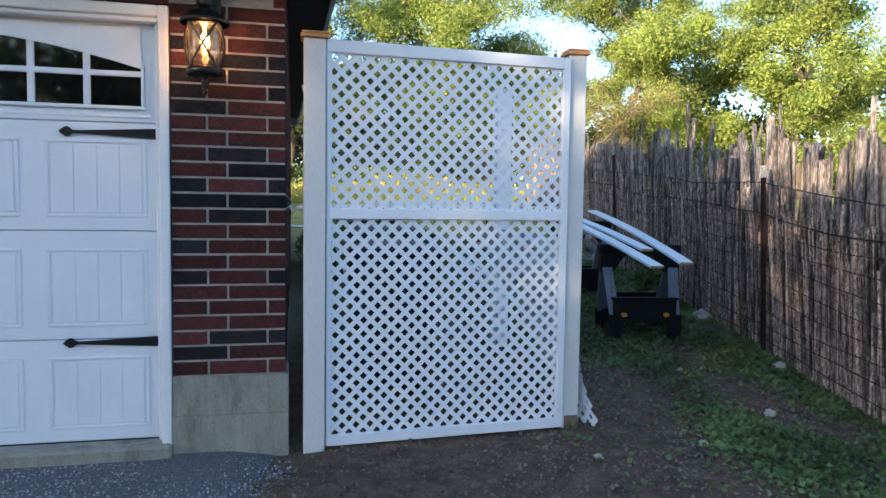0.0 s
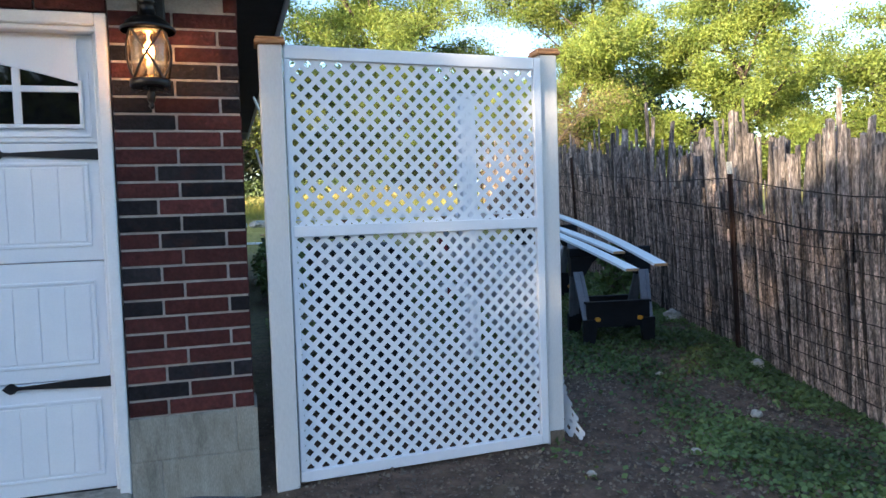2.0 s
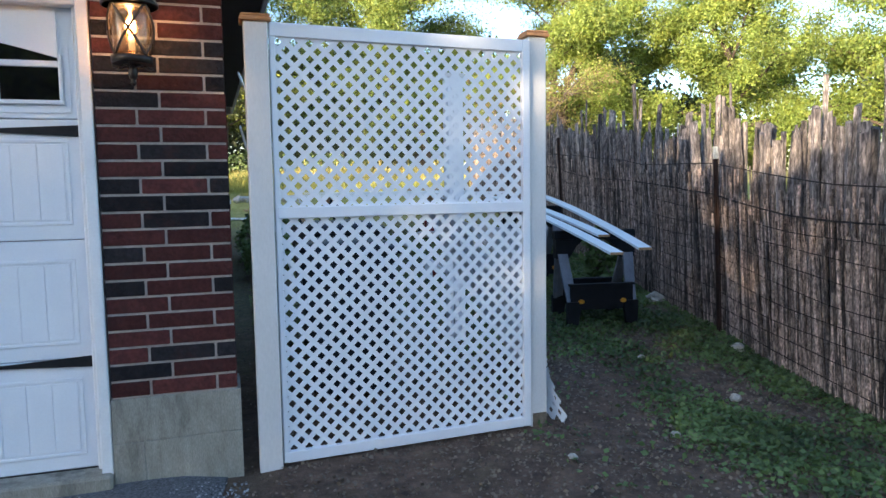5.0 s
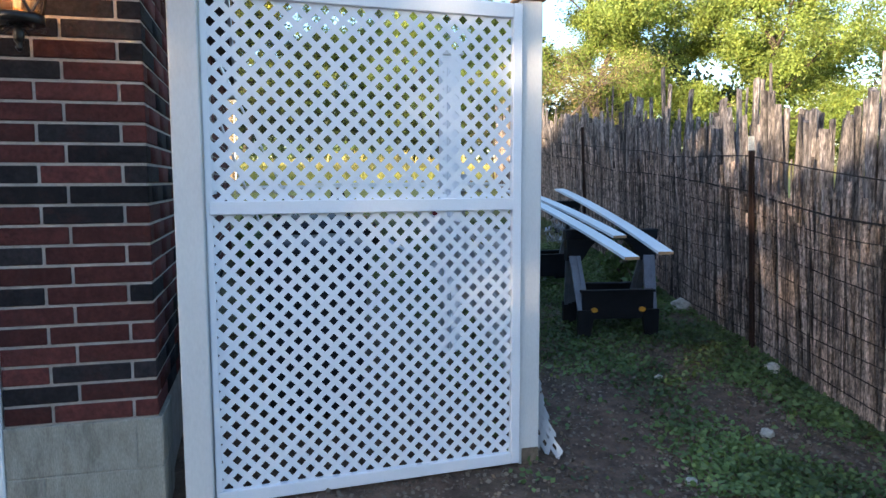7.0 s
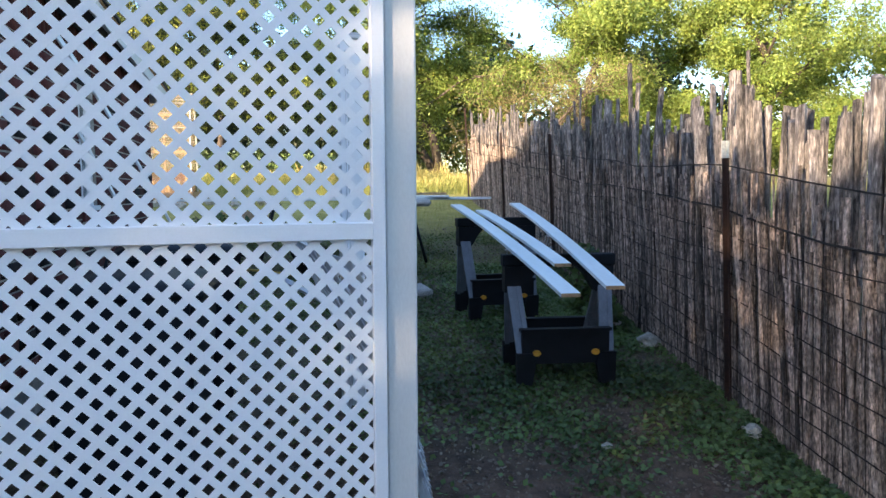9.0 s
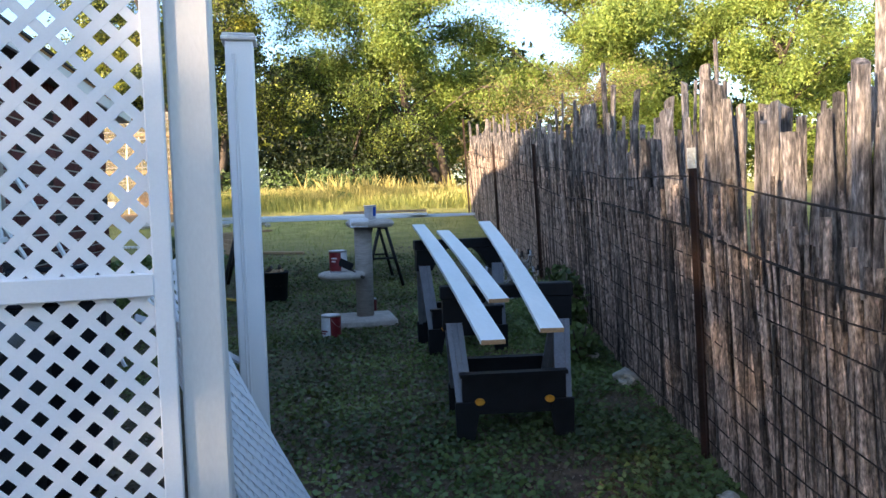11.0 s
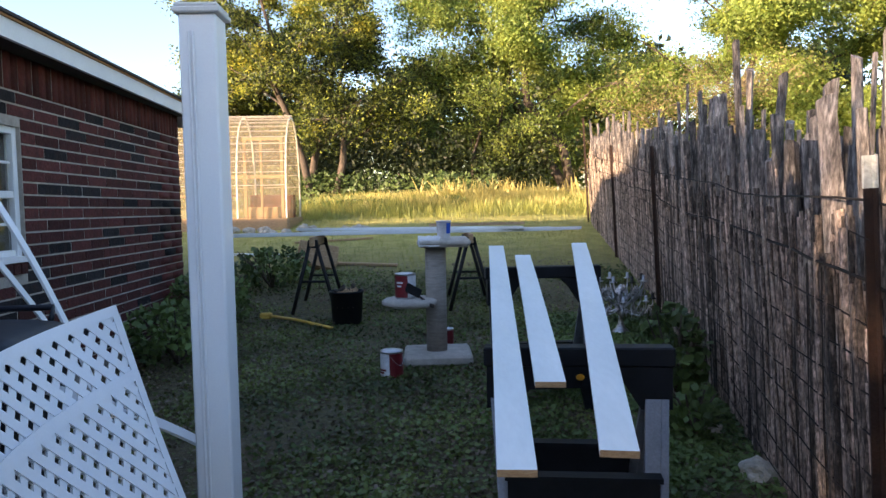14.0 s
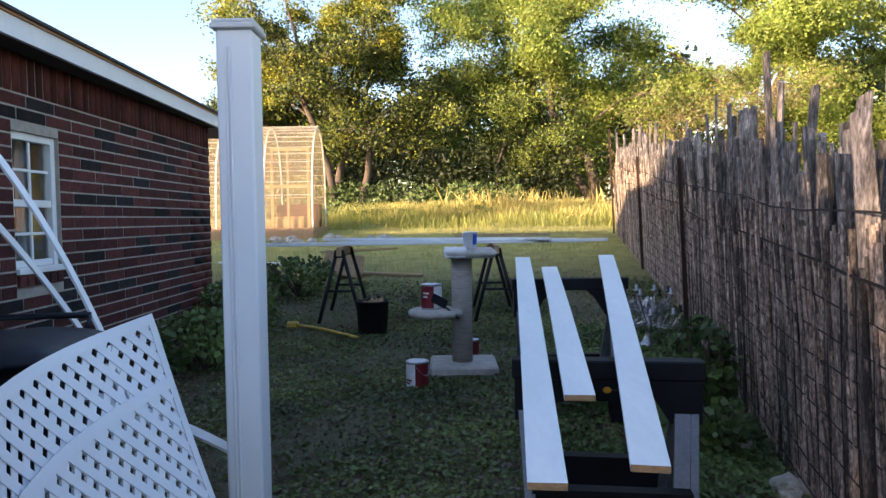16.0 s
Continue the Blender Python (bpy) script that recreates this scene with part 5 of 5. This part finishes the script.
# rubble and planks along its foot
rng = random.Random(3)
for k in range(16):
    rock(rng.uniform(-1.2, 2.0), rng.uniform(15.6, 16.3), rng.uniform(0.05, 0.13), 20 + k, "broken pale rubble piled near the greenhouse")
for k, (x0, yy, x1, yb) in enumerate(((-1.0, 13.6, 1.0, 13.1), (0.9, 12.6, 2.2, 12.3), (0.4, 14.6, 1.7, 14.9))):
    q = B()
    a, b = Vector((x0, yy, g(x0, yy) + 0.02)), Vector((x1, yb, g(x1, yb) + 0.02))
    box(q, 0, -0.06, -0.02, (b - a).length, 0.06, 0.015, 0.004)
    ob = part("plank", q, PLANK if k else WHITEBOARD)
    ob.matrix_world = Matrix.Translation(a) @ (b - a).to_track_quat('X', 'Z').to_matrix().to_4x4()
    tagged(ob, "loose weathered plank lying on the grass", "plank", "planks on the grass")
ob = thing("scrap_pile", pose(1.1, 12.3, g(1.1, 12.3) - 0.01), "small heap of brown timber offcuts on grass", "scrap pile")
for k in range(5):
    q = B()
    box(q, -0.3, -0.2 + 0.07 * k, 0.0, 0.25, -0.15 + 0.07 * k, 0.16 + 0.1 * (k % 3), 0.01, m=pose(0, 0, 0, 8 * k - 20, 12, 11 * k))
    part("offcut", q, PLANK, ob)


# ---- trees ----
def tree(name, x, y, h, spread, crown_low, leaf_mats, seed, n_leaves, leaf, label, limbs=9, lean=(0, 0), trunk_r=0.2, droop=0.0, clump=0.55, trunks=1):
    rg = np.random.default_rng(seed)
    zg = g(x, y)
    t = thing(name, pose(x, y, zg - 0.05), label, "tree", "trees behind the yard")
    q = B()
    tips = []
    for s in range(trunks):
        a0 = rg.uniform(0, 6.28)
        off = Vector((math.cos(a0), math.sin(a0), 0)) * (0.15 * trunks if trunks > 1 else 0)
        top = Vector((lean[0] + rg.normal() * spread * 0.15 * trunks, lean[1] + rg.normal() * spread * 0.1 * trunks, h * rg.uniform(0.78, 0.9)))
        pts, rad = [], []
        for i in range(7):
            u = i / 6
            p = off + (top - off) * u + Vector((rg.normal(), rg.normal(), 0)) * 0.05 * h * u * (1 - u) * 2
            pts.append(p)
            rad.append(trunk_r * (1 - 0.85 * u) / math.sqrt(trunks))
        tube(q, pts, rad, 9)
        nl = max(3, limbs // trunks)
        for k in range(nl):
            u = crown_low + (0.97 - crown_low) * (k + rg.uniform(0, 1)) / nl
            i = min(5, int(u * 6))
            p = pts[i].lerp(pts[i + 1], u * 6 - i)
            a = k * 2.4 + rg.uniform(-0.5, 0.5)
            L = spread * (1.05 - 0.55 * u) * rg.uniform(0.7, 1.1)
            d = Vector((math.cos(a), math.sin(a), rg.uniform(0.25, 0.8)))
            lp, lr = [], []
            for j in range(5):
                v = j / 4
                lp.append(p + d * L * v + Vector((rg.normal() * 0.06, rg.normal() * 0.06, -droop * v * v + rg.normal() * 0.05)) * L * (0.2 + v))
                lr.append(max(0.008, trunk_r * 0.38 * (1 - u * 0.6) * (1 - 0.85 * v) / math.sqrt(trunks)))
            tube(q, lp, lr, 6)
            for j in range(1, 5):
                for b in range(2):
                    dd = Vector((rg.normal(), rg.normal(), rg.normal() * 0.5 + 0.25 - droop)).normalized()
                    l2 = L * rg.uniform(0.2, 0.42)
                    e = lp[j] + dd * l2
                    mid = lp[j].lerp(e, 0.5) + Vector((0, 0, 0.06 * l2))
                    tube(q, [lp[j], mid, e], [0.022 * trunk_r / 0.2, 0.014 * trunk_r / 0.2, 0.006], 4, False)
                    tips += [tuple(mid), tuple(e), tuple(e)]
            tips.append(tuple(lp[-1]))
        tips.append(tuple(pts[-1]))
    part("trunk", q, BARK, t)
    tips = np.array(tips)
    # leaves gather in clumps round the twig ends, with gaps between
    for mi, (m, frac, pick) in enumerate(leaf_mats):
        n = int(n_leaves * frac)
        sel = tips
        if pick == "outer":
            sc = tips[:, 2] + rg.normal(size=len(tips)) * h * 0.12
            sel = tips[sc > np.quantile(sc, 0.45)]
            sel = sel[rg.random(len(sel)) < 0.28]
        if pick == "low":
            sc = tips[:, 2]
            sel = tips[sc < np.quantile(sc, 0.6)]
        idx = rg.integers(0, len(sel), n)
        c = sel[idx] + np.clip(rg.normal(size=(n, 3)), -1.5, 1.5) * clump * (0.6 if pick == "outer" else 1.0) * np.array([1, 1, 0.7]) * rg.uniform(0.3, 1.0, (n, 1))
        c[:, 2] = np.maximum(c[:, 2] - droop * np.abs(rg.normal(size=n)) * 0.6, 0.15)
        v, f = leaf_quads(rg, c, leaf)
        ob = new("crown", array_mesh("crown", v, f, m))
        ob.parent = t
        tagged(ob, "")
    return t


# yellow outer leaves stand in for sun, dark low leaves for crown shade
OLIVE = [(LEAF_A, 0.46, ""), (LEAF_SHADE_DARK, 0.30, "low"), (LEAF_SUN, 0.24, "outer")]
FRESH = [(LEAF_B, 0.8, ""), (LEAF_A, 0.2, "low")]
tree("tree", -0.6, 25.5, 9.4, 3.4, 0.20, OLIVE, 1, 120000, 0.105, "broad olive-green tree with sunlit yellow painted on outer leaves", limbs=22, trunk_r=0.24, trunks=3, clump=0.45)
tree("tree", -4.0, 27.5, 6.6, 2.4, 0.2, OLIVE, 2, 45000, 0.105, "olive-green tree behind the greenhouse with sunlit yellow painted on its tips", limbs=18, trunk_r=0.2, trunks=2, clump=0.43)
tree("tree", 7.6, 26.8, 12.2, 4.4, 0.22, FRESH, 3, 130000, 0.105, "airy light green tree with long leaning limbs", limbs=19, trunk_r=0.26, droop=0.22, clump=0.54, trunks=2, lean=(-1.2, 0))
tree("tree", 13.4, 25.8, 12.8, 4.8, 0.2, FRESH, 4, 165000, 0.11, "tall light green tree beyond the fence", limbs=19, trunk_r=0.26, droop=0.15, clump=0.54, trunks=2)
tree("tree", 19.4, 23.4, 11.2, 4.6, 0.16, FRESH, 5, 140000, 0.11, "bright green tree beyond the fence", limbs=18, trunk_r=0.24, droop=0.1, clump=0.54)
tree("tree", 9.9, 24.4, 4.2, 2.8, 0.15, [(LEAF_R, 0.7, ""), (LEAF_B, 0.3, "outer")], 6, 13000, 0.080, "rust-brown thinning tree beyond the fence", limbs=18, trunk_r=0.14, trunks=3, clump=0.43)
tree("tree", 4.6, 27.0, 5.6, 2.6, 0.1, [(LEAF_B, 0.5, ""), (LEAF_A, 0.3, ""), (LEAF_SHADE_DARK, 0.2, "low")], 7, 34500, 0.099, "low dense green tree at the field edge", limbs=18, trunk_r=0.14, trunks=3, clump=0.43)
tree("tree", 24.6, 20.5, 7.2, 4.2, 0.2, FRESH, 8, 36800, 0.136, "pale green tree far beyond the fence", limbs=15, trunk_r=0.22, clump=0.58)
# unseen trees added across the drive to shade and dapple the near yard
FRONT = [(LEAF_A, 0.6, ""), (LEAF_SHADE_DARK, 0.4, "low")]
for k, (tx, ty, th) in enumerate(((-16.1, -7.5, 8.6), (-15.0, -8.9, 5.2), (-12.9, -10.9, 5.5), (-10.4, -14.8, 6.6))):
    tree("tree", tx, ty, th, (2.2, 2.7, 2.1, 3.6)[k], 0.08, FRONT, 12 + k, (16000, 8000, 4000, 16000)[k], 0.34, "unseen dense tree added across the driveway to shade the yard", limbs=18, trunk_r=0.26, trunks=2, clump=0.8)
# trees across the street, seen in the garage window glass
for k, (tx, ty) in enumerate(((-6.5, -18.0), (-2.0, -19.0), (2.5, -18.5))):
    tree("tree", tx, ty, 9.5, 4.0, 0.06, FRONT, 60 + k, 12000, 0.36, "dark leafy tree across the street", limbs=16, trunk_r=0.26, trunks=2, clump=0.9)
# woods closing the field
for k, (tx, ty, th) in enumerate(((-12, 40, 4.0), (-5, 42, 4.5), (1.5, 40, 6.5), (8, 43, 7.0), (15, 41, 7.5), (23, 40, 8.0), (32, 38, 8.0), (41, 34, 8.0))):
    tree("tree", tx, ty, th, 4.6, 0.02, [(LEAF_SHADE_DARK, 0.55, ""), (LEAF_A, 0.45, "")], 30 + k, 9000, 0.42, "dark green tree in the woods beyond the field", limbs=14, trunk_r=0.2, trunks=3, clump=1.0)


# ---- undergrowth, grass and weeds ----
def tufts(name, n, region, size, mats, label, seed, tall=False, keep=None):
    rg = np.random.default_rng(seed)
    x0, x1, ya, yb = region
    pts = []
    while len(pts) < n:
        x, y = rg.uniform(x0, x1), rg.uniform(ya, yb)
        if x > fence_x(min(y, 16.8)) + 0.06 and y < 17:
            continue
        if x < 0.25 and HY0 - 0.3 < y < HY1 + 0.1:
            continue
        if keep and rg.random() > keep(x, y):
            continue
        pts.append((x, y, g(x, y)))
    p = np.array(pts)
    if tall:
        h = size * rg.uniform(0.5, 1.25, (n, 1))
        a = rg.uniform(0, 6.28, n)
        w = np.stack([np.cos(a), np.sin(a), np.zeros(n)], 1) * size * 0.022
        ln = np.stack([rg.normal(size=n), rg.normal(size=n), np.zeros(n)], 1) * size * 0.22
        up = np.array([0, 0, 1.0]) * h
        v = np.stack([p - w, p + w, p + up * 0.6 + ln * 0.5 + w * 0.7, p + up + ln], 1).reshape(-1, 3)
        f = np.arange(4 * n).reshape(-1, 4)
    else:
        p[:, 2] += rg.uniform(0.0, size * 1.0, n)
        v, f = leaf_quads(rg, p, size, 0.55, 0.75)
    ob = new(name, array_mesh(name, v, f, mats))
    return tagged(ob, label, name.replace("_", " "), kind="stuff")


def weedy(x, y):
    d = fence_x(y) + 0.12 - x
    k = noise.noise((x * 1.4, y * 1.4, 7.0))
    base = 0.95 * smoothstep(1.8, 0.6, d) + 0.10
    if y < 4.6:
        base *= smoothstep(1.6, 0.8, d)
    return max(0.02, base * (0.6 + 1.2 * k))


tufts("weeds", 44000, (1.6, 4.9, 2.3, 9.5), 0.035, WEED, "low green clover and weeds along the fence", 31, keep=weedy)
tufts("grass", 42000, (0.2, 5.5, 4.3, 12.0), 0.032, GRASS, "short patchy lawn grass and fallen leaves", 32, keep=lambda x, y: max(0.08, 0.4 + 0.9 * noise.noise((x * 1.1, y * 1.1, 2.0))) * smoothstep(4.0, 6.5, y))
tufts("grass", 16000, (-2, 6.5, 12.0, 22.0), 0.09, MEADOW_SUN, "sunlit rough meadow grass", 33, tall=True)
tufts("tall_grass", 11000, (-0.5, 7.5, 19.5, 26.0), 0.30, STRAW, "tall straw-coloured meadow grass in sun", 34, tall=True, keep=lambda x, y: (smoothstep(-0.5, 3.5, x) * 0.8 + 0.1) * max(0.0, 0.42 + 1.5 * noise.noise((x * 1.3, y * 0.6, 6.0))))
tufts("seed_grass", 500, (2.5, 8.0, 22.0, 26.0), 0.62, STRAW, "clumps of tall seeding grass in the meadow", 38, tall=True, keep=lambda x, y: max(0.0, 2.0 * noise.noise((x * 1.1, y * 0.9, 9.0)) - 0.1))
tufts("undergrowth", 14000, (-6, 4, 21.5, 24.5), 0.15, WEED, "dense green undergrowth below the trees", 35, keep=lambda x, y: max(0.05, 0.5 + 1.0 * noise.noise((x * 0.8, y * 0.8, 1.0))))

tufts("meadow_growth", 12000, (-0.5, 7.0, 18.0, 26.0), 0.27, MEADOW_SUN, "green growth mixed into the tall meadow grass", 36, tall=True, keep=lambda x, y: max(0.05, 0.5 + 1.2 * noise.noise((x * 0.7, y * 0.7, 4.0))))
tufts("leaf_litter", 9000, (0.2, 4.6, 5.0, 12.5), 0.028, LITTER, "dry brown leaves scattered over the lawn", 39, keep=lambda x, y: max(0.1, 0.5 + noise.noise((x * 0.9, y * 0.9, 5.0))))
tufts("leaf_litter", 15000, (-0.1, 4.6, 2.2, 8.5), 0.024, LITTER, "dry leaf litter and crumbs on the earth", 37)


def thicket(n, region, h, leaf, mat_, label, seed):
    """A tangled leafy belt with an uneven top."""
    rg = np.random.default_rng(seed)
    x = rg.uniform(region[0], region[1], n)
    y = rg.uniform(region[2], region[3], n)
    top = np.array([h * (0.75 + 0.55 * noise.noise((a * 0.6, b * 0.6, seed))) for a, b in zip(x, y)])
    z = np.array([g(a, b) for a, b in zip(x, y)]) + top * rg.uniform(0, 1, n) ** 0.8
    v, f = leaf_quads(rg, np.stack([x, y, z], 1), leaf)
    ob = new("thicket", array_mesh("thicket", v, f, mat_))
    tagged(ob, label, "thicket", kind="stuff")


# unseen leafy belt added to stop sun passing below the front crowns
thicket(16000, (-19, -8, -15, -5), 3.5, 0.34, LEAF_SHADE_DARK, "unseen dark hedge added across the driveway to block low sun", 74)
# leaf colour darkened to hold the shade under the trees
thicket(26000, (-9, 7, 25.5, 29), 2.3, 0.16, LEAF_SHADE_DARK, "tangled thicket coloured dark for the shade below the trees", 71)
thicket(7000, (-7, 5, 24.5, 26), 1.1, 0.13, WEED, "green scrub at the edge of the thicket", 72)
thicket(30000, (6, 32, 28, 33), 3.4, 0.20, LEAF_A, "olive scrub belt beyond the fence", 73)


def pebbles(name, n, region, r0, r1, label, seed, zf, mat_):
    """Loose angular stones, each a small wedge of its own."""
    rg = np.random.default_rng(seed)
    vs, fs = [], []
    for k in range(n):
        x, y = rg.uniform(region[0], region[1]), rg.uniform(region[2], region[3])
        r = rg.uniform(r0, r1)
        b = len(vs)
        z = zf(x, y)
        for sx, sy, sz in ((-1, -1, 0), (1, -1, 0), (1, 1, 0), (-1, 1, 0), (-.7, -.6, 1), (.6, -.7, 1), (.7, .6, 1), (-.6, .7, 1)):
            vs.append((x + sx * r * rg.uniform(.6, 1.1), y + sy * r * rg.uniform(.6, 1.1), z - r * .3 + sz * r * rg.uniform(.7, 1.3)))
        fs += [[b + i for i in q_] for q_ in ((4, 5, 6, 7), (0, 1, 5, 4), (1, 2, 6, 5), (2, 3, 7, 6), (3, 0, 4, 7))]
    ob = new(name, array_mesh(name, vs, fs, mat_))
    return tagged(ob, label, name, kind="stuff")


pebbles("gravel", 5000, (-1.6, 0.12, 2.4, 3.43), 0.002, 0.007, "loose grey gravel on the worn asphalt", 51, lambda x, y: 0.092 + 0.015 * (y - 3.4) - 0.03 * smoothstep(-0.2, 0.07, x), GRAVEL)
pebbles("earth_crumbs", 6500, (0.1, 4.2, 2.2, 6.0), 0.002, 0.009, "small stones and crumbs on the bare earth", 52, g, CRUMB)


def shrub(x, y, r, h, n, leaf, mat_, seed, label):
    rg = np.random.default_rng(seed)
    t = thing("shrub", pose(x, y, g(x, y)), label, "shrub")
    q = B()
    for k in range(9):
        a = rg.uniform(0, 6.28)
        tube(q, [(0, 0, -0.02), (0.4 * r * math.cos(a), 0.4 * r * math.sin(a), h * 0.5), (0.8 * r * math.cos(a), 0.8 * r * math.sin(a), h * rg.uniform(0.7, 0.95))], [0.012, 0.009, 0.004], 5)
    part("stem", q, BARK, t)
    d = rg.normal(size=(n, 3))
    d /= np.linalg.norm(d, axis=1, keepdims=True)
    rad = rg.uniform(0.35, 1.0, (n, 1)) ** 0.5
    c = d * rad * np.array([r, r, h * 0.5]) + np.array([0, 0, h * 0.5])
    lump = np.array([noise.noise(Vector(p) * (2.2 / r)) for p in c])
    c = c[lump > -0.12]
    v, f = leaf_quads(rg, c, leaf, 0.2, 0.8)
    ob = new("foliage", array_mesh("foliage", v, f, mat_))
    ob.parent = t


shrub(4.10, 7.05, 0.22, 0.62, 900, 0.075, WEED, 41, "leafy green bush against the stick fence")
shrub(4.0, 6.5, 0.16, 0.3, 400, 0.06, WEED, 42, "small leafy weed clump against the fence")
shrub(0.55, 9.3, 0.42, 0.55, 1800, 0.06, WEED, 43, "low dark green shrub at the house wall")
shrub(0.62, 8.2, 0.45, 0.5, 1800, 0.06, WEED, 44, "low dark green shrub at the house wall")
shrub(0.75, 11.1, 0.5, 0.5, 1500, 0.07, WEED, 45, "low dark green shrub past the house corner")

# ---- bricks, piece by piece ----
brick_meshes = {}


def brick(parent, x0, y0, z0, x1, y1, z1, mat_):
    key = (round(x1 - x0, 3), round(y1 - y0, 3), round(z1 - z0, 3), mat_.name)
    if key not in brick_meshes:
        q = B()
        box(q, -(x1 - x0) / 2, -(y1 - y0) / 2, -(z1 - z0) / 2, (x1 - x0) / 2, (y1 - y0) / 2, (z1 - z0) / 2, 0.003)
        brick_meshes[key] = mesh_of("brick", q, mat_)
    ob = new("brick", brick_meshes[key])
    ob.parent = parent
    ob.location = ((x0 + x1) / 2, (y0 + y1) / 2, (z0 + z1) / 2)


rng = random.Random(21)
BH = COURSE - JOINT
DARKROWS = {11: 0.95, 12: 0.85, 10: 0.5, 13: 0.3, 6: 0.7, 5: 0.35, 2: 0.4, 17: 0.55, 18: 0.75, 19: 0.7, 20: 0.6}
D = 0.09
join_v, join_f = {0: [], 1: []}, {0: [], 1: []}


def joined(x0, y0, z0, x1, y1, z1, k):
    b = len(join_v[k])
    join_v[k] += [(x, y, z) for x in (x0, x1) for y in (y0, y1) for z in (z0, z1)]
    join_f[k] += [[b + i for i in q_] for q_ in ((0, 1, 3, 2), (4, 6, 7, 5), (0, 4, 5, 1), (2, 3, 7, 6), (0, 2, 6, 4), (1, 5, 7, 3))]


rows_n = 24
side_count = 0
for r in range(rows_n):
    za = ZB + r * COURSE + JOINT / 2
    zb = za + BH
    pd_ = DARKROWS.get(r, 0.14)
    jit = rng.uniform(-0.0015, 0.0015)
    pick = lambda: DARK if rng.random() < pd_ else RED
    y0_ = HY0 + jit
    if r % 2 == 0:
        # corner header on the front, stretcher down the side
        brick(wall_front, HX - 0.086, y0_, za, HX, y0_ + BL, zb, pick())
        brick(wall_front, HX - 0.086 - JOINT - BL, y0_, za, HX - 0.086 - JOINT, y0_ + D, zb, pick())
        brick(wall_front, -0.466, y0_, za, HX - 0.086 - 2 * JOINT - BL, y0_ + D, zb, pick())
        ystart = HY0 + BL + JOINT
    else:
        brick(wall_front, HX - BL, y0_, za, HX, y0_ + 0.086, zb, pick())
        brick(wall_front, -0.466, y0_, za, HX - BL - JOINT, y0_ + 0.086, zb, pick())
        ystart = HY0 + 0.086 + JOINT
    y = ystart
    while y < HY1 - 0.03:
        yb_ = min(y + BL, HY1)
        a, b = y, yb_
        y += BL + JOINT
        segs = [(a, b)]
        if zb > WIN[2] - 0.075 and za < WIN[3] + 0.004:
            segs = [(s, e) for s, e in ((a, min(b, WIN[0] - 0.006)), (max(a, WIN[1] + 0.006), b)) if e - s > 0.02]
        for s, e in segs:
            dk = rng.random() < 0.22
            jx = rng.uniform(-0.002, 0.002)
            if 6.3 < s < 9.2 and side_count < 300:
                brick(wall_side, HX - 0.06 + jx, s, za, HX + jx, e, zb, DARK if dk else RED)
                side_count += 1
            else:
                joined(HX - 0.06 + jx, s, za, HX + jx, e, zb, 1 if dk else 0)
for k, m_ in ((0, RED_ROW), (1, DARK)):
    ob = new("brick_rows", array_mesh("brick_rows", join_v[k], join_f[k], m_))
    ob.parent = wall_side
    tagged(ob, "running rows of brick", kind="stuff")
# soldier course under the soffit and rowlock sill under the window
join_v[0], join_f[0] = [], []
y = HY0 + 0.003
zt = ZB + rows_n * COURSE
while y < HY1 - 0.06:
    jx = rng.uniform(-0.002, 0.003)
    joined(HX - 0.06, y, zt + JOINT / 2, HX + jx, y + BH, 2.588, 0)
    y += COURSE
ob = new("soldier_course", array_mesh("soldier_course", join_v[0], join_f[0], RED_ROW))
ob.parent = wall_side
tagged(ob, "upright soldier course of brick below the soffit", kind="stuff")
y = WIN[0] + 0.002
while y < WIN[1] - 0.03:
    brick(wall_side, HX - 0.06, y, WIN[2] - 0.072, HX + 0.014, y + BH, WIN[2] - 0.004, RED)
    y += COURSE
# brick over the garage door
for r in range(2):
    za = 2.345 + r * COURSE + JOINT / 2
    x = -0.475 - (0.14 if r % 2 else 0.0)
    for k in range(8):
        brick(wall_front, x - BL, HY0 + 0.002, za, x, HY0 + 0.06, za + BH, DARK if rng.random() < 0.2 else RED)
        x -= BL + JOINT
